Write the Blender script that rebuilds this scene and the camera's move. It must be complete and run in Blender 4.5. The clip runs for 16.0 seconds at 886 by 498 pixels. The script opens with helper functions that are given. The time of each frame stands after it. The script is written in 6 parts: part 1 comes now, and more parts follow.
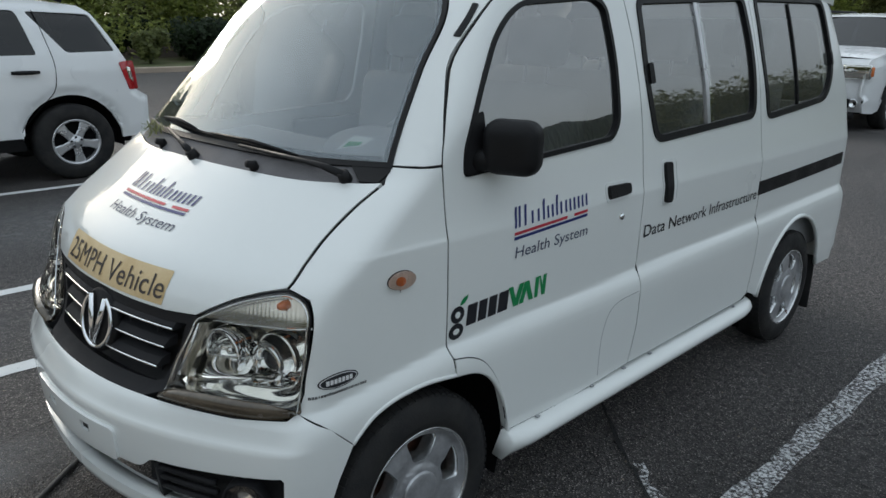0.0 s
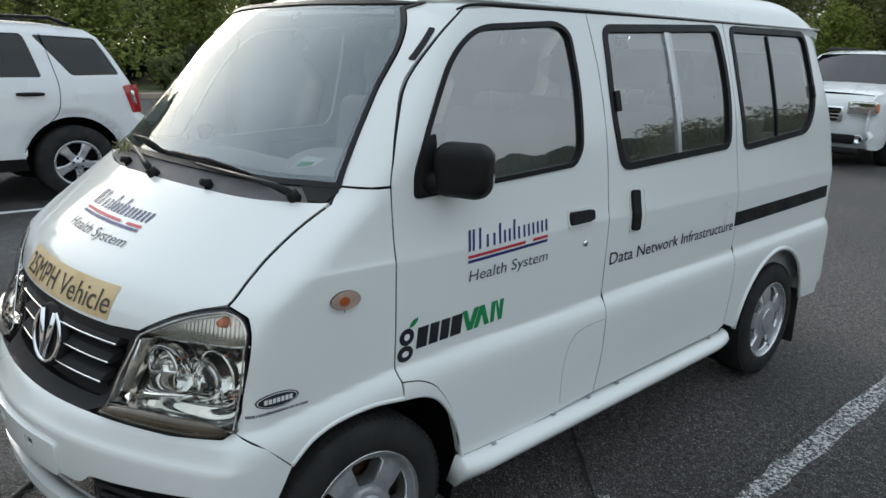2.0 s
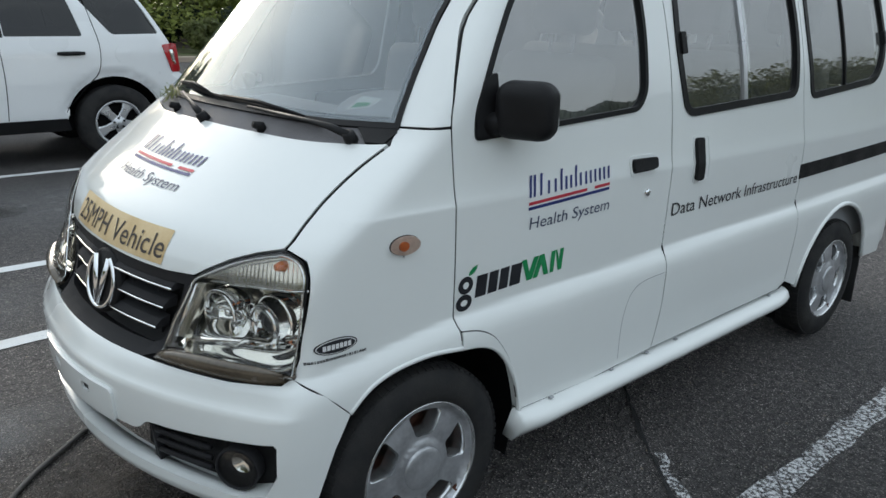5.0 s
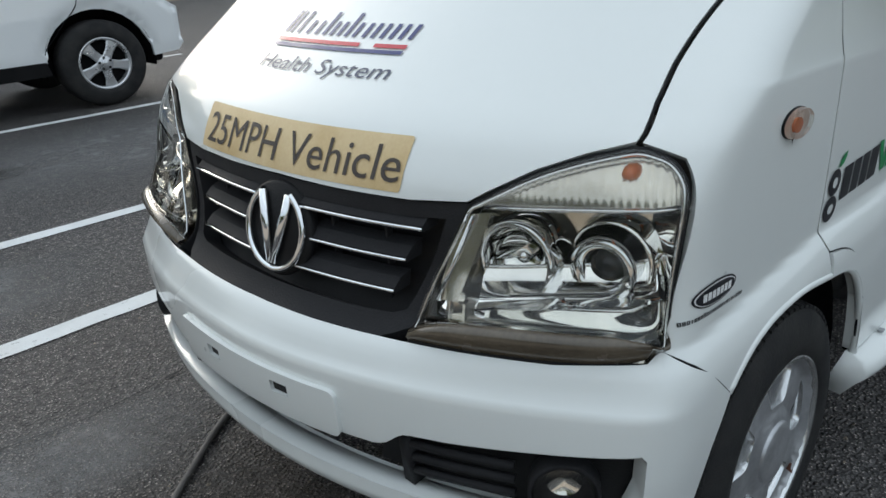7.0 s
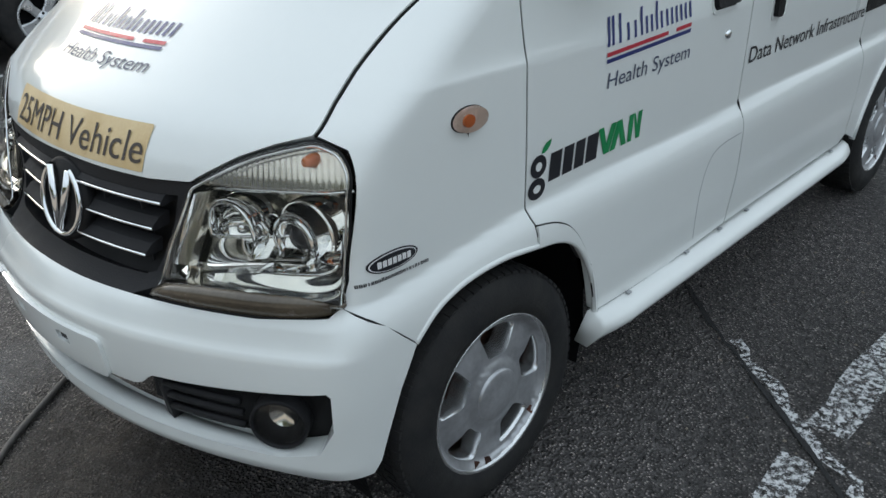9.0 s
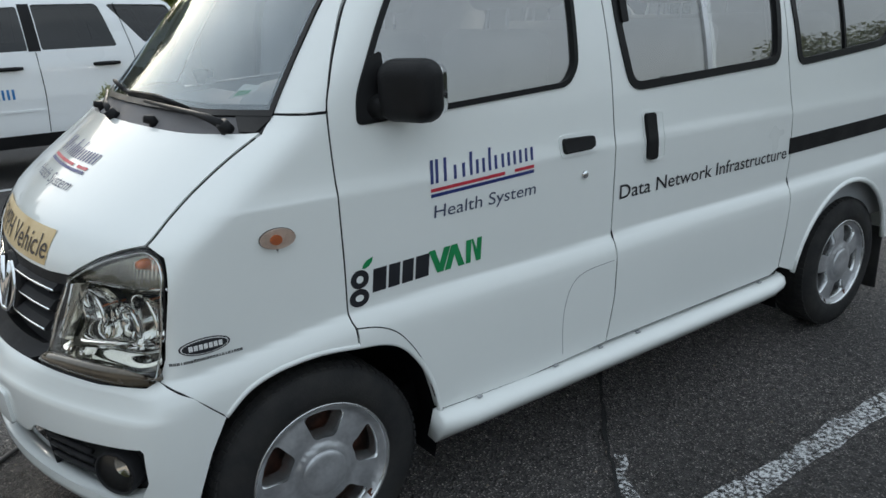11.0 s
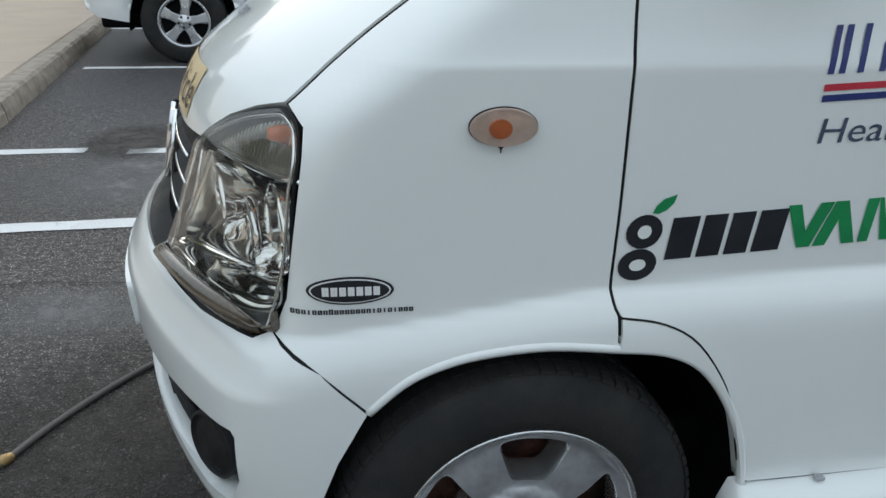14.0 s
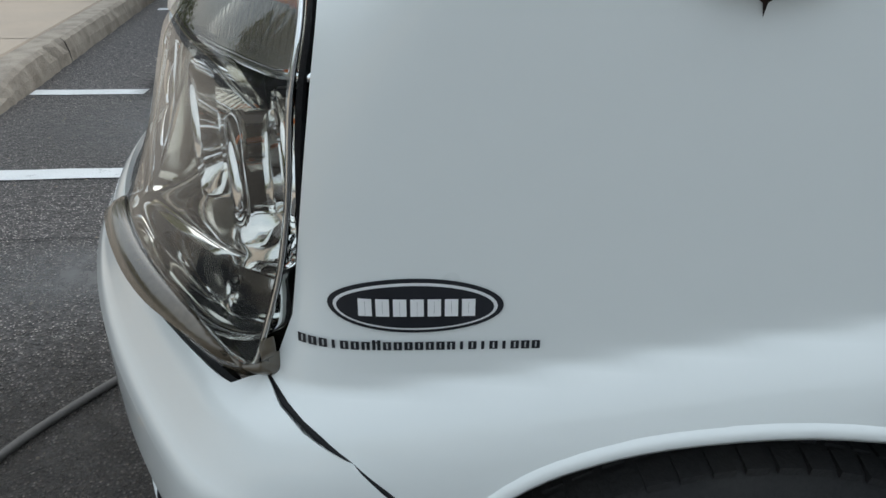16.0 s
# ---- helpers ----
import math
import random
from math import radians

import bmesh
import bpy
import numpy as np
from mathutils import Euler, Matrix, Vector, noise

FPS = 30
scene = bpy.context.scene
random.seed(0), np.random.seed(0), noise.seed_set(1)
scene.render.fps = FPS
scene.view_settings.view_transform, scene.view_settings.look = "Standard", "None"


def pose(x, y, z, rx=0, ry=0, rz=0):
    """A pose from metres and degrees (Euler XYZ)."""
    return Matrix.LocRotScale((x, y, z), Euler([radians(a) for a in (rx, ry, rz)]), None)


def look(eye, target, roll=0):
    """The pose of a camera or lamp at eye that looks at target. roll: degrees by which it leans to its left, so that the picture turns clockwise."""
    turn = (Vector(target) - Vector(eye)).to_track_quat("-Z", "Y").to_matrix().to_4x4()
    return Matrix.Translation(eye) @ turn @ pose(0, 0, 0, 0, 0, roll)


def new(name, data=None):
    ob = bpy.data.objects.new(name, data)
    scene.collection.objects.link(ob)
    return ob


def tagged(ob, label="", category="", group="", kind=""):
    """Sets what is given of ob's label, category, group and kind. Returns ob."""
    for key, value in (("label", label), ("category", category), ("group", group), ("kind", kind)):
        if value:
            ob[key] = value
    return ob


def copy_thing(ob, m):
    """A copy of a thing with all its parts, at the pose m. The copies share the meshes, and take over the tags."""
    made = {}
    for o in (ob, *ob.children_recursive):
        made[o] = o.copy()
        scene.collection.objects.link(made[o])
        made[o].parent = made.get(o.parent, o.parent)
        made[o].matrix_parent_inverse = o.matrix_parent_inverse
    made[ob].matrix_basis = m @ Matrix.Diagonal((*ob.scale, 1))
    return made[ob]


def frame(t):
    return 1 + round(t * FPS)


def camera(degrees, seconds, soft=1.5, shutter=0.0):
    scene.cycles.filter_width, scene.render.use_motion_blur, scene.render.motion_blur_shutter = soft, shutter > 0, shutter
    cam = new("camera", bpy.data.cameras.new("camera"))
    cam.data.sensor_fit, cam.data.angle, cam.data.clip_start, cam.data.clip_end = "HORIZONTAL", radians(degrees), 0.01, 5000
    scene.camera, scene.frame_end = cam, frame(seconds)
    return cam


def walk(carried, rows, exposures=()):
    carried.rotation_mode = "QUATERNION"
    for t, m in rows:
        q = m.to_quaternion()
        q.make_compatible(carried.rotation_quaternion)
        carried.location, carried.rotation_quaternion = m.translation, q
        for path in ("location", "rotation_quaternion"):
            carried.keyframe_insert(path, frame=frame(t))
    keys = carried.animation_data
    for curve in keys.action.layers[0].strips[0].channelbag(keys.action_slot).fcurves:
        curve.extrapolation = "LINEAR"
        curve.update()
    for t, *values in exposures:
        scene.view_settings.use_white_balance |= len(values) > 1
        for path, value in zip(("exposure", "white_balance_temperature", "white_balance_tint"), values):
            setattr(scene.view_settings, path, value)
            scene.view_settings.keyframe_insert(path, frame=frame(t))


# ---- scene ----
cam = camera(61.0, 16.0)
PATH = [
    (0, (-1.219, -2.08, 1.57), (0.125, -0.719, 0.986), 0.8),
    (0.5, (-1.218, -2.09, 1.579), (0.141, -0.71, 1.08), 0.7),
    (1, (-1.204, -2.093, 1.58), (0.154, -0.706, 1.097), 0.9),
    (1.5, (-1.183, -2.097, 1.569), (0.161, -0.701, 1.075), 1.3),
    (2, (-1.095, -2.198, 1.552), (0.238, -0.798, 1.043), 1.7),
    (2.5, (-0.991, -2.401, 1.553), (0.34, -1.001, 1.035), 2.3),
    (3, (-0.996, -2.508, 1.563), (0.318, -1.092, 1.042), 2.1),
    (3.2, (-1.001, -2.518, 1.564), (0.298, -1.091, 1.04), 1.9),
    (5.3, (-1.114, -1.954, 1.441), (0.124, -0.513, 0.817), 0.8),
    (5.5, (-1.114, -1.842, 1.416), (0.114, -0.412, 0.748), -1.5),
    (6, (-1.081, -1.559, 1.362), (0.143, -0.135, 0.675), -3.4),
    (6.5, (-1.153, -1.285, 1.274), (0.105, 0.104, 0.574), -3.1),
    (7, (-1.206, -1.161, 1.231), (0.065, 0.178, 0.463), -3.5),
    (7.5, (-1.226, -1.127, 1.213), (0.03, 0.178, 0.364), -3.4),
    (8, (-1.206, -1.132, 1.203), (0.034, 0.142, 0.287), -3.1),
    (8.5, (-1.137, -1.255, 1.232), (0.112, 0.015, 0.322), -2.5),
    (9, (-1.004, -1.641, 1.328), (0.252, -0.356, 0.449), -2.4),
    (9.5, (-0.949, -1.872, 1.413), (0.291, -0.554, 0.562), -2.2),
    (10, (-0.907, -1.97, 1.423), (0.339, -0.559, 0.747), -3.0),
    (10.2, (-0.865, -2.07, 1.421), (0.375, -0.641, 0.775), -2.9),
    (12.3, (-0.427, -2.386, 1.438), (0.283, -0.628, 0.803), -0.0),
    (12.5, (-0.417, -2.251, 1.39), (0.274, -0.49, 0.742), 0.7),
    (13, (-0.364, -1.846, 1.301), (0.223, -0.034, 0.691), -1.0),
    (13.5, (-0.306, -1.689, 1.195), (0.112, 0.131, 0.477), -0.2),
    (14, (-0.273, -1.608, 1.156), (0.082, 0.201, 0.378), 1.1),
    (14.5, (-0.269, -1.572, 1.145), (0.049, 0.232, 0.343), 1.2),
    (15, (-0.244, -1.51, 1.138), (0.006, 0.291, 0.306), 1.0),
    (15.5, (-0.217, -1.322, 1.081), (-0.124, 0.487, 0.228), -0.3),
    (16, (-0.235, -1.134, 0.966), (-0.097, 0.658, 0.087), 0.2),
]
walk(cam, [(t, look(eye, target, roll)) for t, eye, target, roll in PATH], exposures=[(0, -.32), (0.5, -1.04), (1.0, -1.05), (1.5, -.38), (2.0, -.02), (2.5, 0), (3.0, -.36), (5.5, .08), (6, .04), (6.5, -.08), (7, -.04), (8, .06), (9.5, 0), (9.8, -.1), (10, -.14), (12.5, .16), (13, -.2), (13.5, 0), (14.5, .12), (15.5, .12), (16, .06)])

# ---- world, sun ----
world = bpy.data.worlds.new("evening_sky")
scene.world = world
world.use_nodes = True
nt = world.node_tree
sky = nt.nodes.new("ShaderNodeTexSky")
sky.sky_type, sky.sun_disc = "NISHITA", False
sky.sun_elevation, sky.sun_rotation = radians(16), radians(12)
sky.dust_density, sky.ozone_density = 3.0, 1.0
cloud = nt.nodes.new("ShaderNodeTexNoise")
cloud.inputs["Scale"].default_value, cloud.inputs["Detail"].default_value = 2.2, 5
cover = nt.nodes.new("ShaderNodeMapRange")
for i, v in ((1, 0.35), (2, 0.65), (3, 0.55), (4, 0.85)):
    cover.inputs[i].default_value = v
nt.links.new(cloud.outputs[0], cover.inputs[0])
mixer = nt.nodes.new("ShaderNodeMixRGB")
mixer.inputs[2].default_value = (5.4, 6.1, 6.6, 1)
nt.links.new(cover.outputs[0], mixer.inputs[0])
nt.links.new(sky.outputs[0], mixer.inputs[1])
where, split = nt.nodes.new("ShaderNodeTexCoord"), nt.nodes.new("ShaderNodeSeparateXYZ")
grade = nt.nodes.new("ShaderNodeMapRange")
for i, v in ((1, 0.0), (2, 1.0), (3, 0.85), (4, 1.60)):
    grade.inputs[i].default_value = v
overcast = nt.nodes.new("ShaderNodeMixRGB")
overcast.blend_type, overcast.inputs[0].default_value = "MULTIPLY", 1.0
nt.links.new(where.outputs["Generated"], split.inputs[0])
nt.links.new(split.outputs["Z"], grade.inputs[0])
nt.links.new(mixer.outputs[0], overcast.inputs[1])
nt.links.new(grade.outputs[0], overcast.inputs[2])
# the overcast is brighter round the veiled sun
near_sun, veil, glow = nt.nodes.new("ShaderNodeVectorMath"), nt.nodes.new("ShaderNodeMapRange"), nt.nodes.new("ShaderNodeMixRGB")
near_sun.operation, near_sun.inputs[1].default_value = "DOT_PRODUCT", (0.198, 0.923, 0.33)
veil.interpolation_type = "SMOOTHSTEP"
for i, v in ((1, 0.72), (2, 1.0), (3, 0.0), (4, 1.0)):
    veil.inputs[i].default_value = v
glow.blend_type, glow.inputs[2].default_value = "ADD", (5.6, 5.7, 5.6, 1)
nt.links.new(where.outputs["Generated"], near_sun.inputs[0])
nt.links.new(near_sun.outputs["Value"], veil.inputs[0])
nt.links.new(veil.outputs[0], glow.inputs[0])
nt.links.new(overcast.outputs[0], glow.inputs[1])
nt.links.new(glow.outputs[0], nt.nodes["Background"].inputs[0])
nt.nodes["Background"].inputs[1].default_value = 0.15
lamp = bpy.data.lights.new("sun", "SUN")
lamp.energy, lamp.angle, lamp.color = 0.7, radians(16), (1.0, 0.94, 0.86)
sun = new("sun", lamp)
sun.matrix_world = look((0, 0, 30), (-6, -28, 20))


# ---- materials ----
def mat(name, base, rough=0.5, metal=0.0, vary=0.12, scale=6.0, fine=80.0, bump=0.0, coat=0.0, other=None, spots=0.0, gloss=0.5):
    """A surface with variation at two scales and a fine relief; other: a second colour that comes through in patches."""
    m = bpy.data.materials.new(name)
    m.use_nodes = True
    n, l = m.node_tree.nodes, m.node_tree.links
    p = n["Principled BSDF"]
    co = n.new("ShaderNodeTexCoord")
    big, small = n.new("ShaderNodeTexNoise"), n.new("ShaderNodeTexNoise")
    for t, s, d in ((big, scale, 4), (small, fine, 3)):
        t.inputs["Scale"].default_value, t.inputs["Detail"].default_value = s, d
        l.new(co.outputs["Object"], t.inputs["Vector"])
    ramp = n.new("ShaderNodeValToRGB")
    second = other or [c * (1 - vary) for c in base]
    ramp.color_ramp.elements[0].color, ramp.color_ramp.elements[1].color = (*second, 1), (*base, 1)
    ramp.color_ramp.elements[0].position, ramp.color_ramp.elements[1].position = 0.32, 0.62
    l.new(big.outputs[0], ramp.inputs[0])
    mix = n.new("ShaderNodeMixRGB")
    mix.blend_type, mix.inputs[0].default_value = "OVERLAY", spots or vary
    l.new(ramp.outputs[0], mix.inputs[1])
    l.new(small.outputs[0], mix.inputs[2])
    l.new(mix.outputs[0], p.inputs["Base Color"])
    rr = n.new("ShaderNodeMapRange")
    for i, v in ((1, 0.3), (2, 0.7), (3, max(rough * 0.8, 0.01)), (4, min(rough * 1.2, 1))):
        rr.inputs[i].default_value = v
    l.new(big.outputs[0], rr.inputs[0])
    l.new(rr.outputs[0], p.inputs["Roughness"])
    p.inputs["Specular IOR Level"].default_value = gloss
    p.inputs["Metallic"].default_value, p.inputs["Coat Weight"].default_value, p.inputs["Coat Roughness"].default_value = metal, coat, 0.04
    if bump:
        b = n.new("ShaderNodeBump")
        b.inputs["Strength"].default_value, b.inputs["Distance"].default_value = bump, 0.01
        l.new(small.outputs[0], b.inputs["Height"])
        l.new(b.outputs[0], p.inputs["Normal"])
    return m


def clear(name, tint, ior=1.5, rough=0.0, dust=0.0, cast=(1, 1, 1)):
    """A thin clear pane: what lies behind shows through, the gloss follows Fresnel."""
    m = bpy.data.materials.new(name)
    m.use_nodes = True
    n, l = m.node_tree.nodes, m.node_tree.links
    n.remove(n["Principled BSDF"])
    see, shine, fr, mix = n.new("ShaderNodeBsdfTransparent"), n.new("ShaderNodeBsdfGlossy"), n.new("ShaderNodeFresnel"), n.new("ShaderNodeMixShader")
    see.inputs[0].default_value, shine.inputs["Roughness"].default_value, fr.inputs[0].default_value = (*tint, 1), rough, ior
    shine.inputs[0].default_value = (*cast, 1)
    l.new(fr.outputs[0], mix.inputs[0])
    l.new(see.outputs[0], mix.inputs[1])
    l.new(shine.outputs[0], mix.inputs[2])
    if dust:
        film, over, co, cloudy, rng = n.new("ShaderNodeBsdfDiffuse"), n.new("ShaderNodeMixShader"), n.new("ShaderNodeTexCoord"), n.new("ShaderNodeTexNoise"), n.new("ShaderNodeMapRange")
        film.inputs[0].default_value, cloudy.inputs["Scale"].default_value = (0.74, 0.75, 0.75, 1), 2.5
        for i, v in ((1, 0.3), (2, 0.7), (3, dust * 0.7), (4, dust * 1.3)):
            rng.inputs[i].default_value = v
        l.new(co.outputs["Object"], cloudy.inputs["Vector"])
        l.new(cloudy.outputs[0], rng.inputs[0])
        l.new(rng.outputs[0], over.inputs[0])
        l.new(mix.outputs[0], over.inputs[1])
        l.new(film.outputs[0], over.inputs[2])
        mix = over
    l.new(mix.outputs[0], n["Material Output"].inputs[0])
    return m


def asphalt_mat():
    m = mat("asphalt", (0.128, 0.122, 0.121), 0.60, 0, 0.2, 0.7, 130, 1.0, 0, (0.066, 0.063, 0.063), 0.9, 0.5)
    n, l = m.node_tree.nodes, m.node_tree.links
    p = n["Principled BSDF"]
    co = n.new("ShaderNodeTexCoord")
    v = n.new("ShaderNodeTexVoronoi")
    v.inputs["Scale"].default_value = 105
    l.new(co.outputs["Object"], v.inputs["Vector"])
    r = n.new("ShaderNodeValToRGB")
    r.color_ramp.elements[0].color, r.color_ramp.elements[1].color = (5.5, 5.3, 5.1, 1), (0.62, 0.62, 0.62, 1)
    r.color_ramp.elements[0].position, r.color_ramp.elements[1].position = 0.12, 0.36
    l.new(v.outputs["Distance"], r.inputs[0])
    mix = n.new("ShaderNodeMixRGB")
    mix.blend_type, mix.inputs[0].default_value = "MULTIPLY", 0.75
    old = p.inputs["Base Color"].links[0].from_socket
    l.new(old, mix.inputs[1])
    l.new(r.outputs[0], mix.inputs[2])
    # clusters of bare stone and of bitumen, a few centimetres wide
    mid, band = n.new("ShaderNodeTexNoise"), n.new("ShaderNodeValToRGB")
    mid.inputs["Scale"].default_value, mid.inputs["Detail"].default_value, mid.inputs["Roughness"].default_value = 34, 8, 0.85
    l.new(co.outputs["Object"], mid.inputs["Vector"])
    band.color_ramp.elements[0].color, band.color_ramp.elements[1].color = (0.22, 0.22, 0.22, 1), (2.6, 2.5, 2.45, 1)
    band.color_ramp.elements[0].position, band.color_ramp.elements[1].position = 0.40, 0.66
    l.new(mid.outputs[0], band.inputs[0])
    patchy = n.new("ShaderNodeMixRGB")
    patchy.blend_type, patchy.inputs[0].default_value = "MULTIPLY", 0.85
    l.new(mix.outputs[0], patchy.inputs[1])
    l.new(band.outputs[0], patchy.inputs[2])
    l.new(patchy.outputs[0], p.inputs["Base Color"])
    b = p.inputs["Normal"].links[0].from_node
    b.inputs["Distance"].default_value = 0.022
    h = n.new("ShaderNodeMath")
    h.operation = "SUBTRACT"
    l.new(b.inputs["Height"].links[0].from_socket, h.inputs[0])
    l.new(v.outputs["Distance"], h.inputs[1])
    l.new(h.outputs[0], b.inputs["Height"])
    return m


def worn_mat(name, base, low, high, scale, fade=False):
    """Paint on asphalt that has flaked off in specks: transparent where it is gone."""
    m = mat(name, base, 0.7, 0, 0.15, 5, 120, 0.4)
    n, l = m.node_tree.nodes, m.node_tree.links
    p = n["Principled BSDF"]
    co, t, r = n.new("ShaderNodeTexCoord"), n.new("ShaderNodeTexNoise"), n.new("ShaderNodeValToRGB")
    t.inputs["Scale"].default_value, t.inputs["Detail"].default_value, t.inputs["Roughness"].default_value = scale, 8, 0.75
    r.color_ramp.elements[0].position, r.color_ramp.elements[1].position = low, high
    l.new(co.outputs["Object"], t.inputs["Vector"])
    l.new(t.outputs[0], r.inputs[0])
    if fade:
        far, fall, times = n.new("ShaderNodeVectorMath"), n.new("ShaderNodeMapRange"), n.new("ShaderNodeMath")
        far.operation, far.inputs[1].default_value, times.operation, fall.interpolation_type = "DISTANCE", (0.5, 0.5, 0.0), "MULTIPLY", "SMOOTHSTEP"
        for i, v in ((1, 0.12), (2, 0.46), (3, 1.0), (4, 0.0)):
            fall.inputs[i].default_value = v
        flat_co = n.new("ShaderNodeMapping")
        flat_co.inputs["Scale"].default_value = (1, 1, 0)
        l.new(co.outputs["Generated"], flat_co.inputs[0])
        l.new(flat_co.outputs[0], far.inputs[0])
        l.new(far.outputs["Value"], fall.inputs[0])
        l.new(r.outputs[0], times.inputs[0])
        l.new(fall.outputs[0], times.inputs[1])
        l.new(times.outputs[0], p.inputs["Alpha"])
    else:
        l.new(r.outputs[0], p.inputs["Alpha"])
    return m


WHITE = mat("white_car_paint", (0.795, 0.82, 0.805), 0.32, 0, 0.03, 1.5, 40, 0, 0.9)
WHITE2 = mat("white_car_paint_cool", (0.84, 0.86, 0.87), 0.3, 0, 0.03, 1.2, 40, 0, 0.9)
BLACK = mat("black_plastic", (0.011, 0.011, 0.012), 0.5, 0, 0.2, 8, 300, 0.15, gloss=0.2)
RUBBER = mat("black_rubber", (0.019, 0.019, 0.020), 0.75, 0, 0.2, 9, 220, 0.2, 0, (0.028, 0.027, 0.026), gloss=0.25)
SEAL = mat("black_window_rubber", (0.008, 0.008, 0.009), 0.4, 0, 0.15, 9, 200, 0.1, gloss=0.2)
COWL = mat("weathered_grey_plastic", (0.16, 0.155, 0.16), 0.7, 0, 0.2, 7, 250, 0.2, 0, (0.105, 0.1, 0.105))
GRILLE = mat("dark_grey_plastic", (0.021, 0.021, 0.023), 0.6, 0, 0.2, 9, 260, 0.2, 0, (0.014, 0.014, 0.016), gloss=0.2)
CHROME = mat("chrome", (0.86, 0.87, 0.88), 0.06, 1, 0.05, 6, 60)
REFLECTOR = mat("lamp_reflector", (0.97, 0.97, 0.95), 0.05, 1, 0.1, 14, 60)
SMOKED = mat("lamp_bezel", (0.74, 0.70, 0.62), 0.16, 0.9, 0.2, 12, 60)
WHEELFACE = mat("dull_silver_wheel", (0.56, 0.57, 0.59), 0.34, 0.7, 0.15, 11, 90, 0.05, 0, (0.36, 0.365, 0.38))
ALLOY = mat("silver_alloy", (0.62, 0.63, 0.65), 0.3, 0.75, 0.12, 9, 90, 0.05)
RIMLIP = mat("machined_alloy", (0.72, 0.73, 0.74), 0.22, 0.9, 0.12, 15, 90, 0.05)
RUST = mat("rusty_steel", (0.085, 0.034, 0.022), 0.85, 0.0, 0.4, 14, 90, 0.4, 0, (0.012, 0.009, 0.008), gloss=0.2)
LINER = mat("dark_wheel_liner", (0.007, 0.007, 0.008), 0.9, 0, 0.2, 9, 90, 0.3, gloss=0.1)
GLASS = clear("window_glass", (0.74, 0.77, 0.77), 3.3, 0, 0.015)
SHIELD = clear("windscreen_glass", (0.86, 0.91, 0.94), 2.3, 0, 0.04, (0.86, 0.95, 1.0))
LENS = clear("lamp_lens", (0.95, 0.94, 0.91), 1.5, 0, 0.008)
YELLOWED = mat("yellowed_lens_edge", (0.11, 0.088, 0.062), 0.25, 0, 0.25, 12, 120, 0, 0.5, (0.07, 0.055, 0.038))
PALEAMBER = mat("faded_amber_lens", (0.74, 0.58, 0.50), 0.25, 0, 0.2, 30, 200, 0, 0.6)
TINT = clear("dark_tinted_glass", (0.05, 0.05, 0.06), 1.6)
AMBER = mat("amber_plastic", (0.75, 0.20, 0.05), 0.2, 0, 0.15, 30, 200, 0, 0.6)
RED = mat("red_lamp_plastic", (0.45, 0.02, 0.025), 0.15, 0, 0.15, 20, 200, 0, 0.8)
FRIT = mat("black_glass_border", (0.02, 0.021, 0.024), 0.12, 0, 0.1, 5, 60)
SEATGREY = mat("grey_seat_cloth", (0.42, 0.42, 0.42), 0.85, 0, 0.15, 10, 260, 0.3)
DASHGREY = mat("pale_grey_dashboard", (0.46, 0.47, 0.48), 0.65, 0, 0.1, 8, 260, 0.15)
TRIM = mat("grey_cabin_trim", (0.34, 0.35, 0.36), 0.7, 0, 0.1, 6, 200, 0.1)
GOLD = mat("tan_sticker", (0.70, 0.54, 0.31), 0.5, 0, 0.12, 9, 160, 0.05, 0, (0.60, 0.43, 0.21))
INK = mat("dark_brown_print", (0.06, 0.047, 0.04), 0.5, 0, 0.2, 20, 200)
BLACKINK = mat("black_print", (0.016, 0.017, 0.022), 0.4, 0, 0.15, 20, 200)
NAVY = mat("navy_print", (0.022, 0.035, 0.17), 0.4, 0, 0.15, 20, 200)
REDINK = mat("red_print", (0.58, 0.035, 0.06), 0.4, 0, 0.15, 20, 200)
GREYINK = mat("slate_print", (0.06, 0.075, 0.13), 0.45, 0, 0.15, 20, 200)
GREENINK = mat("green_print", (0.01, 0.26, 0.085), 0.4, 0, 0.15, 20, 200)
BLUEINK = mat("blue_print", (0.03, 0.20, 0.50), 0.4, 0, 0.15, 20, 200)
WHITEINK = mat("white_print", (0.8, 0.8, 0.8), 0.4, 0, 0.05, 20, 200)
PAPER = mat("pale_paper", (0.62, 0.64, 0.60), 0.7, 0, 0.1, 20, 200)
ASPHALT = asphalt_mat()
TAR = mat("tar_filled_crack", (0.016, 0.016, 0.017), 0.8, 0, 0.3, 20, 200, 0.5)
STAIN = worn_mat("oil_stain", (0.030, 0.025, 0.022), 0.24, 0.52, 9, True)
# pale dust tone, raised to carry the sky's sheen on the lane
DUSTSHEEN = worn_mat("pale_dust_sheen", (0.165, 0.162, 0.162), 0.28, 0.70, 6, True)
DARKPATCH = worn_mat("dark_ground_tone", (0.030, 0.028, 0.027), 0.36, 0.90, 22, True)
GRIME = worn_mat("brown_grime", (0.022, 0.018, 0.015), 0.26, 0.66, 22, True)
LINE = worn_mat("white_road_paint", (0.70, 0.71, 0.71), 0.25, 0.40, 22)
OLDLINE = worn_mat("flaked_road_paint", (0.58, 0.585, 0.59), 0.46, 0.56, 60)
CONCRETE = mat("beige_concrete", (0.46, 0.375, 0.295), 0.85, 0, 0.12, 2.0, 140, 0.35, 0, (0.39, 0.315, 0.25))
